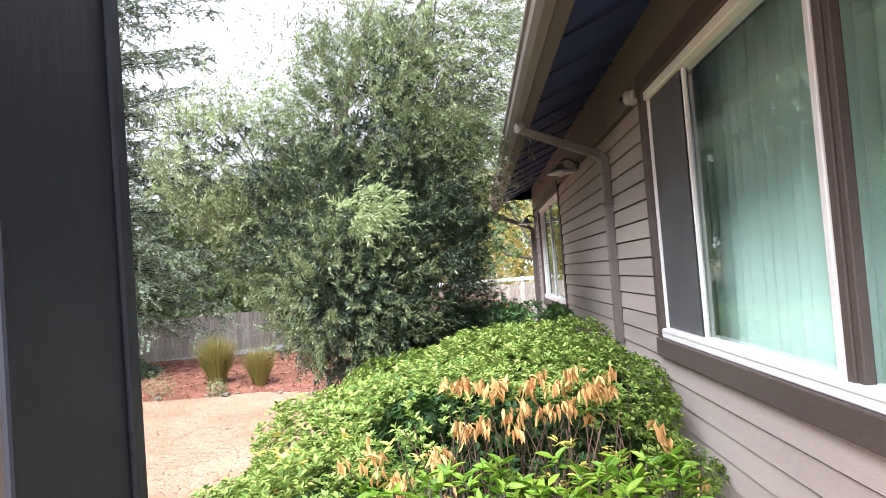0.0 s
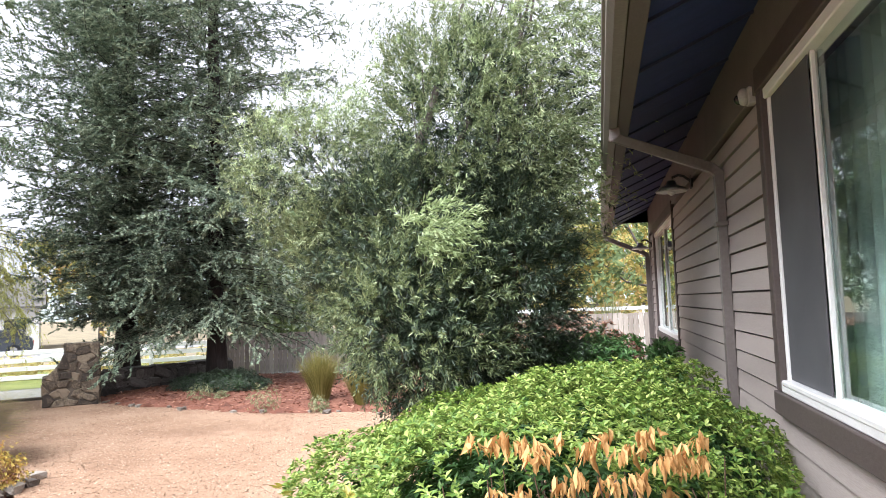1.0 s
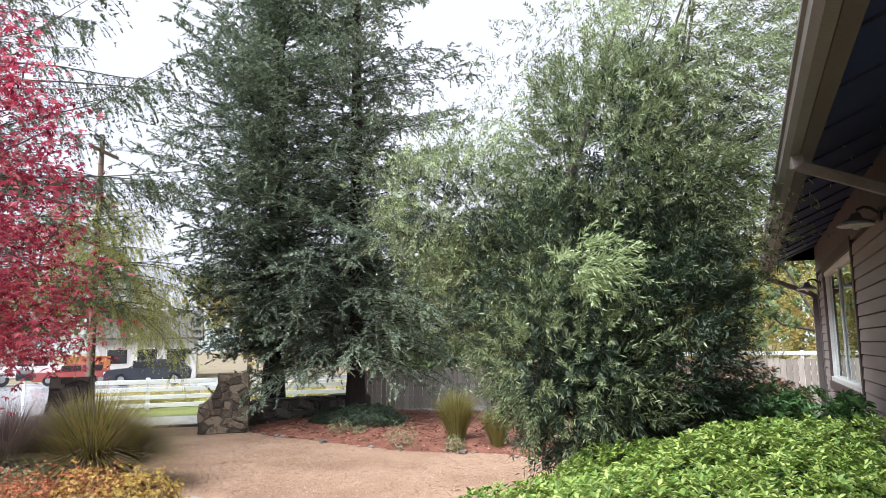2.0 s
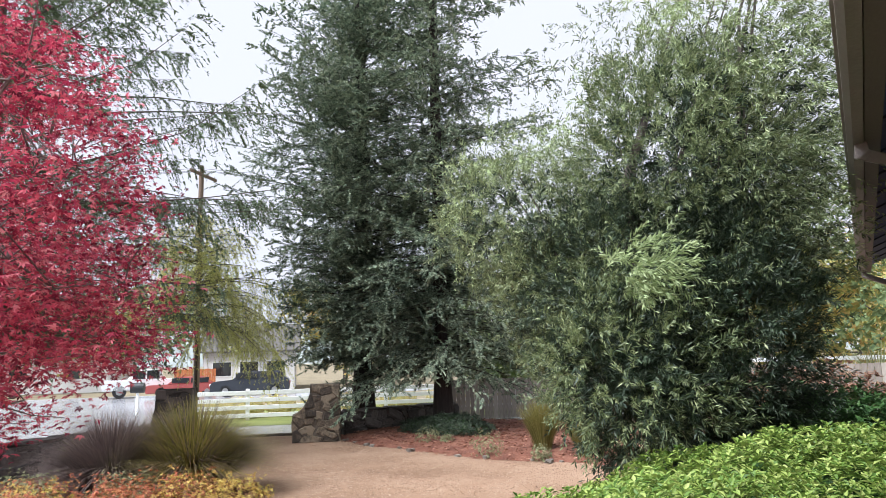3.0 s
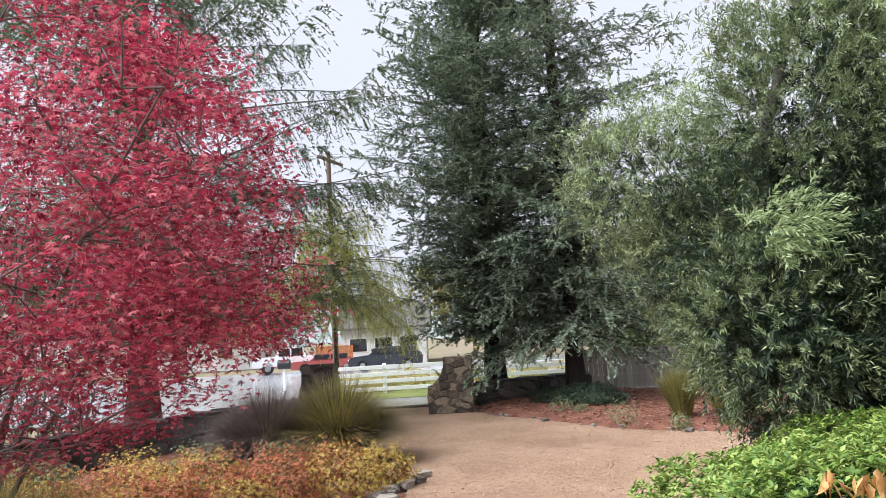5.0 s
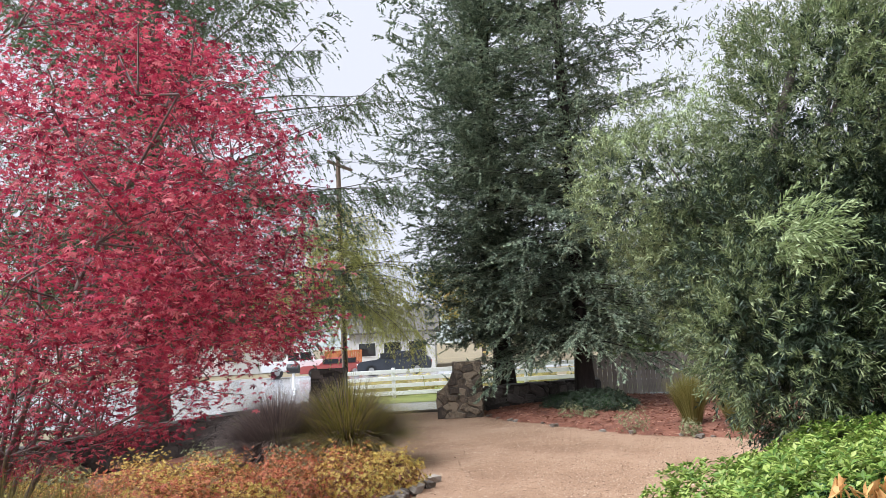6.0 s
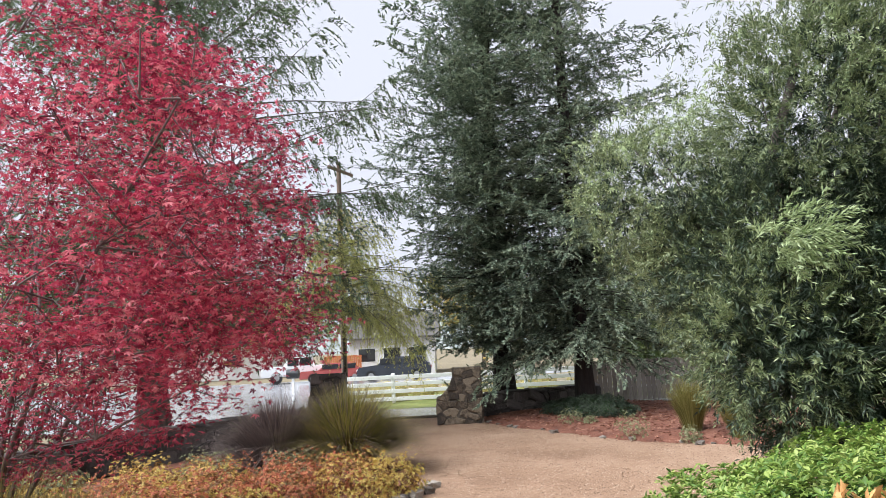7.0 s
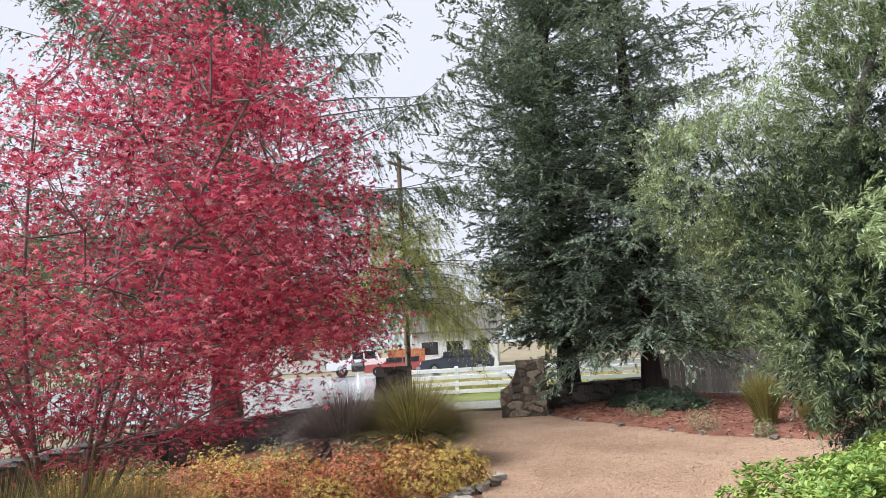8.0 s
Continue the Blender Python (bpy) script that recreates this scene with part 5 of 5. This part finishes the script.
part("stem", tubes([[(0, 0, 0, 0.05), (0, 0, 0.3, 0.05)]], 8), GREYBARK, y)
# junipers and small shrubs at the redwoods' feet
shrub("juniper", (-8.1, 13.7), [(0, 0, 0.25, 1.0, 0.6, 0.34), (-1.0, 0.3, 0.2, 0.7, 0.5, 0.3)], DARK_WILLOW, 0.09, 0.016, 1500, "low spreading dark green juniper", "shrub", 6, stems=False, fine=False, low=0.05)
for x, yy, r in ((-8.1, 12.5, 0.3), (-6.0, 11.35, 0.36), (-4.85, 11.3, 0.2), (-7.6, 12.5, 0.18)):
    shrub("small_shrub", (x, yy), [(0, 0, r * 0.7, r, r, r * 0.8)], SAGE, 0.045, 0.016, 130, "small grey-green shrub at the bed's edge", "shrub", 6, stems=False, fine=False, inner=False, low=0.02, depth=0.6)
# edging stones of the beds
for i in range(70):
    k = int(i / 70 * 30) + 1
    x, yy = bed_edge[k % len(bed_edge)]
    s = rng.uniform(0.06, 0.13)
    tagged(part("edging_stone", LOOSE[i % 4], None, at=Matrix.Translation((x + rng.normal(0, 0.12), yy + rng.normal(0, 0.08), s * 0.2)) @ Matrix.Rotation(rng.uniform(0, 6), 4, "Z") @ Matrix.Diagonal((s * 1.4, s, s * 0.6, 1))), "grey rounded edging stone", "stone", "edging stones") if i % 5 == 0 else None
for i in range(26):
    f = i / 25
    x, yy = (-6.35 + 1.25 * f ** 1.2, 6.05 - 2.6 * f)
    s = rng.uniform(0.1, 0.19)
    tagged(part("edging_stone", LOOSE[i % 4], None, at=Matrix.Translation((x + rng.normal(0, 0.05), yy + rng.normal(0, 0.05), s * 0.25)) @ Matrix.Rotation(rng.uniform(0, 6), 4, "Z") @ Matrix.Diagonal((s * 1.3, s, s * 0.75, 1))), "grey rounded edging stone", "stone", "edging stones")


# dry golden shrubs behind the rail fence
GOLDEN = leaf_material("golden_dry_leaf", [(0.30, 0.24, 0.07), (0.52, 0.43, 0.15), (0.62, 0.55, 0.26), (0.40, 0.42, 0.14)], 0.6, 0.8, 0.35, 0.3, 0.5)
for u, v, r in ((26.7, -3.4, 0.55), (26.9, -2.4, 0.66), (27.2, -1.2, 0.7), (26.6, 0.2, 0.6), (27.1, 1.5, 0.72), (26.8, 3.2, 0.7), (27.2, 5.2, 0.8), (26.9, 7.2, 0.7)):
    shrub("golden_shrub", out(u, v), [(0, 0, r * 0.5, r * 1.1, r, r * 0.6), (r * 0.6, 0.1, r * 0.45, r * 0.7, r * 0.7, r * 0.5)], GOLDEN, 0.1, 0.04, 420, "low golden shrub behind the white rail fence", "shrub", 6, stems=False, fine=False, inner=False, low=0.02, depth=0.6, group="golden shrubs")


# ---- across the road ----
def broadleaf(xy, height, radius, mat, label, n=2600, seed=1, leaf=0.2, low=None):
    """A far tree: forked trunk and a crown of many clumps."""
    g = np.random.default_rng(seed)
    t = thing("tree", Matrix.Translation((*xy, 0)), label, "tree", "far trees")
    paths = [[(0, 0, 0, 0.02 * height), (0.1, 0, height * 0.3, 0.014 * height), (0.2, 0.1, height * 0.6, 0.007 * height)]]
    blobs = []
    for i in range(9):
        a, f = g.uniform(0, 6.28), g.uniform(0.25, 0.85)
        r = radius * g.uniform(0.38, 0.6)
        d = radius * 0.62 * math.sqrt(max(0, 1 - (f - 0.45) ** 2 * 2.2))
        c = (d * math.cos(a), d * math.sin(a), height * f)
        blobs.append((*c, r, r, r * 0.85))
        paths.append([(0.1, 0, height * 0.28, 0.007 * height), (c[0] * 0.6, c[1] * 0.6, c[2] * 0.8, 0.0045 * height), (*c, 0.002 * height)])
    part("trunk", tubes(paths, 6), GREYBARK, t)
    P, N = blob_shell(blobs, n, 0.7, low if low is not None else height * 0.08)
    part("crown", joined(whorls(P, N + 0.6 * rand_dirs(len(P)), 6, leaf, leaf * 0.55, 62, False)), mat, t)
    return t


for i, (u, v, h, r, k) in enumerate(((58, -30, 11, 6, 0), (62, -20, 10, 5.5, 1), (66, -9, 12, 6, 0), (60, 3, 10, 5, 1), (52, 12, 9, 5, 0), (40, 18, 9, 5, 0), (34, 12, 8, 4, 0), (33, 23, 10, 5.5, 0),
                                   (27, 8.5, 6, 3, 0), (46, -36, 12, 6, 0), (38, -28, 9, 5, 0), (60, -42, 11, 6, 1), (30, 34, 11, 6, 0))):
    broadleaf(out(u, v), h, r, (FAR_LEAF, AUTUMN_LEAF)[k], ("leafy grey-green tree across the road", "yellowing autumn tree across the road")[k], 620, 20 + i, 0.42)
for i, (x, yy, h, r, k) in enumerate(((-2.5, 27, 6.5, 3.4, 1), (2.5, 24, 8, 3.8, 0), (0.3, 33, 6, 4, 1), (6, 29, 9, 5, 0), (-7, 30, 8, 4.5, 0), (-3, 38, 9, 5, 0), (3, 42, 10, 6, 1))):
    broadleaf((x, yy), h, r, (FAR_LEAF, AUTUMN_LEAF)[k], ("leafy green tree beyond the board fence", "golden autumn tree beyond the board fence")[k], 1300, 50 + i, 0.21)
grass_clump((0.8, 24), 260, 2.2, 0.9, SAGE, "spiky palm-like plant beyond the fence", 0.06, 15, "far plants")


def hills():
    """A far wooded ridge all round."""
    n = 220
    a = np.linspace(0, 2 * np.pi, n, endpoint=False)
    hgt = 22 + 8 * np.sin(3 * a + 1) + 5 * np.sin(7 * a) + 3 * np.sin(17 * a + 2) + rng.normal(0, 0.7, n)
    V = np.concatenate([np.stack([520 * np.cos(a), 520 * np.sin(a), np.full(n, -3.0)], 1), np.stack([600 * np.cos(a), 600 * np.sin(a), hgt], 1)])
    i = np.arange(n)
    return mesh_of(V, np.stack([i, (i + 1) % n, n + (i + 1) % n, n + i], 1), True)


tagged(part("backdrop", hills(), HILL), "distant wooded hills with haze in their colour", "hills", kind="structure")


def vehicle(name, u, v, turn, prof, roof, mat, label, width=1.8, wheels=(0.85, -1.35), wr=0.33, category="car"):
    """A parked vehicle: body drawn from its side profile, cabin with windows, wheels; prof and roof: (along, up) corners."""
    m = Matrix.Translation((*out(u, v), 0)) @ Matrix.Rotation(turn, 4, "Z")
    c = thing(name, m, label, category, "parked vehicles")

    def solid(points, w, inset=0.0):
        bm = extrude_profile(points, -w / 2, w / 2)
        if inset:
            top = max(p[1] for p in points)
            for q in bm.verts:
                if q.co.z > top - 0.12:
                    q.co.y *= inset
        bmesh.ops.bevel(bm, geom=bm.edges[:], offset=0.035, segments=2, affect="EDGES", clamp_overlap=True)
        return bm

    part("body", solid(prof, width), mat, c)
    part("cabin", solid(roof, width * 0.92, 0.86), mat, c)
    zs = [p[1] for p in roof]
    xs = [p[0] for p in roof]
    z0, z1 = min(zs) + 0.06, max(zs) - 0.08
    mid = (min(xs) + max(xs)) / 2
    for a, b in ((min(xs) + 0.28, mid - 0.05), (mid + 0.05, max(xs) - 0.28)):
        for side in (-1, 1):
            part("side_window", box(a, b, side * width * 0.455 - 0.01, side * width * 0.455 + 0.01, z0, z1, 0.008), CARGLASS, c)
    for x in wheels:
        for side in (-1, 1):
            bm = bmesh.new()
            bmesh.ops.create_cone(bm, cap_ends=True, segments=20, radius1=wr, radius2=wr, depth=0.2, matrix=Matrix.Rotation(math.pi / 2, 4, "X"))
            bmesh.ops.bevel(bm, geom=bm.edges[:], offset=0.02, segments=1, affect="EDGES")
            w = part("wheel", bm, RUBBER, c, at=pose(x, side * (width / 2 - 0.1), wr))
            bm = bmesh.new()
            bmesh.ops.create_cone(bm, cap_ends=True, segments=16, radius1=wr * 0.6, radius2=wr * 0.5, depth=0.22, matrix=Matrix.Rotation(math.pi / 2, 4, "X"))
            part("rim", bm, STEEL, w)
    ends = (min(p[0] for p in prof), max(p[0] for p in prof))
    for side in (-1, 1):
        part("headlight", box(ends[0] - 0.01, ends[0] + 0.06, side * width * 0.36 - 0.14, side * width * 0.36 + 0.14, 0.62, 0.76, 0.02), VINYL, c)
        part("tail_light", box(ends[1] - 0.06, ends[1] + 0.01, side * width * 0.38 - 0.12, side * width * 0.38 + 0.12, 0.65, 0.82, 0.02), PAINTRED, c)
    return c


FACE = math.atan2(0.664, 0.747)
vehicle("suv_car", 45, -3.4, FACE, [(-2.3, 0.3), (-2.35, 0.65), (-2.2, 0.86), (-0.9, 0.98), (2.2, 1.0), (2.3, 0.7), (2.25, 0.3)], [(-1.15, 0.95), (-0.35, 1.42), (1.7, 1.45), (2.15, 0.97)], PAINTBLACK, "dark blue parked car across the road", 1.85, (-1.45, 1.4), 0.34)
vehicle("pickup_truck", 48, -9.9, FACE + 0.25, [(-2.7, 0.45), (-2.75, 0.9), (-2.6, 1.1), (2.7, 1.12), (2.75, 0.5)], [(-1.3, 1.08), (-0.85, 1.7), (0.6, 1.74), (0.8, 1.1)], PAINTWHITE, "white parked pickup truck across the road", 1.95, (-1.75, 1.7), 0.4, "truck")
vehicle("sedan_car", 47, -7.6, FACE + 0.1, [(-2.2, 0.25), (-2.25, 0.6), (-2.1, 0.75), (2.1, 0.82), (2.2, 0.3)], [(-1.0, 0.78), (-0.4, 1.2), (1.0, 1.22), (1.7, 0.8)], PAINTRED, "red parked car across the road", 1.75, (-1.35, 1.35), 0.31)


def house_far(u, v, w, d, h, label, mat, doors=True):
    m = Matrix.Translation((*out(u, v), 0)) @ Matrix.Rotation(FACE, 4, "Z")
    c = thing("house", m, label, "house")
    part("wall", box(-w / 2, w / 2, 0, d, 0, h), mat, c)
    bm = extrude_profile([(-0.5, h), (d / 2, h + d * 0.26), (d + 0.5, h), (d + 0.5, h + 0.12), (d / 2, h + d * 0.26 + 0.14), (-0.5, h + 0.12)], -w / 2 - 0.4, w / 2 + 0.4)
    part("roof", bm, SHINGLE, c, at=Matrix.Rotation(math.pi / 2, 4, "Z"))
    for i in range(3):
        x = -w / 2 + w * (i + 0.7) / 3.4
        win = part("window", box(x - 0.7, x + 0.7, -0.03, 0.02, 1.0, 2.1, 0.01), VINYL, c)
        part("pane", box(x - 0.62, x + 0.62, -0.045, -0.032, 1.08, 2.02), CARGLASS, win)
    return c


house_far(53, -4.2, 6.4, 8, 2.7, "white single-storey house across the road", STUCCO)
house_far(60, -22, 13, 9, 2.8, "pale house behind parked cars", STUCCO)
cf2 = thing("cedar_fence", Matrix.Translation((*out(51, -7.6), 0)) @ Matrix.Rotation(FACE, 4, "Z"), "orange cedar board fence across the road", "fence")
for i in range(18):
    part("board", box(-1.35 + 0.15 * i, -1.21 + 0.15 * i, -0.012, 0.012, 0, 1.62 + rng.normal(0, 0.01), 0.004), CEDAR, cf2)
for z in (0.4, 1.5):
    part("rail", box(-1.36, 1.36, 0.014, 0.05, z, z + 0.09), CEDAR, cf2)

pole = thing("utility_pole", Matrix.Translation((*out(34, -5.0), 0)) @ Matrix.Rotation(FACE + 1.15, 4, "Z"), "brown wooden utility pole with a crossarm", "utility pole")
part("shaft", tubes([[(0, 0, 0, 0.15), (0, 0, 5, 0.135), (0, 0, 11.3, 0.11)]], 12), POLE, pole)
part("crossarm", box(-1.1, 1.1, -0.17, -0.07, 10.75, 10.89, 0.01), POLE, pole)
for x in (-0.95, -0.4, 0.4, 0.95):
    part("insulator", tubes([[(x, -0.12, 10.89, 0.03), (x, -0.12, 10.95, 0.045), (x, -0.12, 11.01, 0.03), (x, -0.12, 11.07, 0.02)]], 8), STEEL, pole)
wires = thing("overhead_wires", Matrix.Translation((*out(34, -5.0), 0)) @ Matrix.Rotation(FACE, 4, "Z"), "thin dark overhead wires along the road", "wire")
for dx in (-0.95, 0.4, 0.95):
    part("wire", tubes([[(x, -0.12 + dx * 0.3, 11.07 - 1.0 * math.sin(math.pi * ((x % 40) / 40)) - 0.01, 0.007) for x in np.linspace(-80, 80, 33)]], 4), RUBBER, wires)
mb = thing("mailbox", Matrix.Translation((*out(30, -6.6), 0)) @ Matrix.Rotation(FACE, 4, "Z"), "dark mailbox on a white post by the road", "mailbox")
part("post", box(-0.05, 0.05, -0.05, 0.05, 0, 0.95, 0.008), WHITE, mb)
bm = bmesh.new()
bmesh.ops.create_cone(bm, cap_ends=True, segments=20, radius1=0.2, radius2=0.2, depth=0.5, matrix=Matrix.Rotation(math.pi / 2, 4, "Y"))
part("box", bm, BLACKMETAL, mb, "black rounded letter box", at=pose(0, 0, 1.1))

# ---- siding boards of the near wall ----
z = 0.025
while z < 2.80:
    spans = [(-5.9, 9.08)]
    for y0, y1, z0, z1 in ((W1[0] - 0.05, W1[1] + 0.05, W1[2] - 0.09, W1[3] + 0.09), (W2[0] - 0.05, W2[1] + 0.05, W2[2] - 0.09, W2[3] + 0.09)):
        if z + LAP * 0.75 > z0 and z + LAP * 0.25 < z1:
            spans = [q for a, b in spans for q in ((a, min(b, y0)), (max(a, y1), b)) if q[1] - q[0] > 0.05]
    for a, b in spans:
        part("board", lap_board(a, b, z), SIDING, house_wall)
    z += LAP
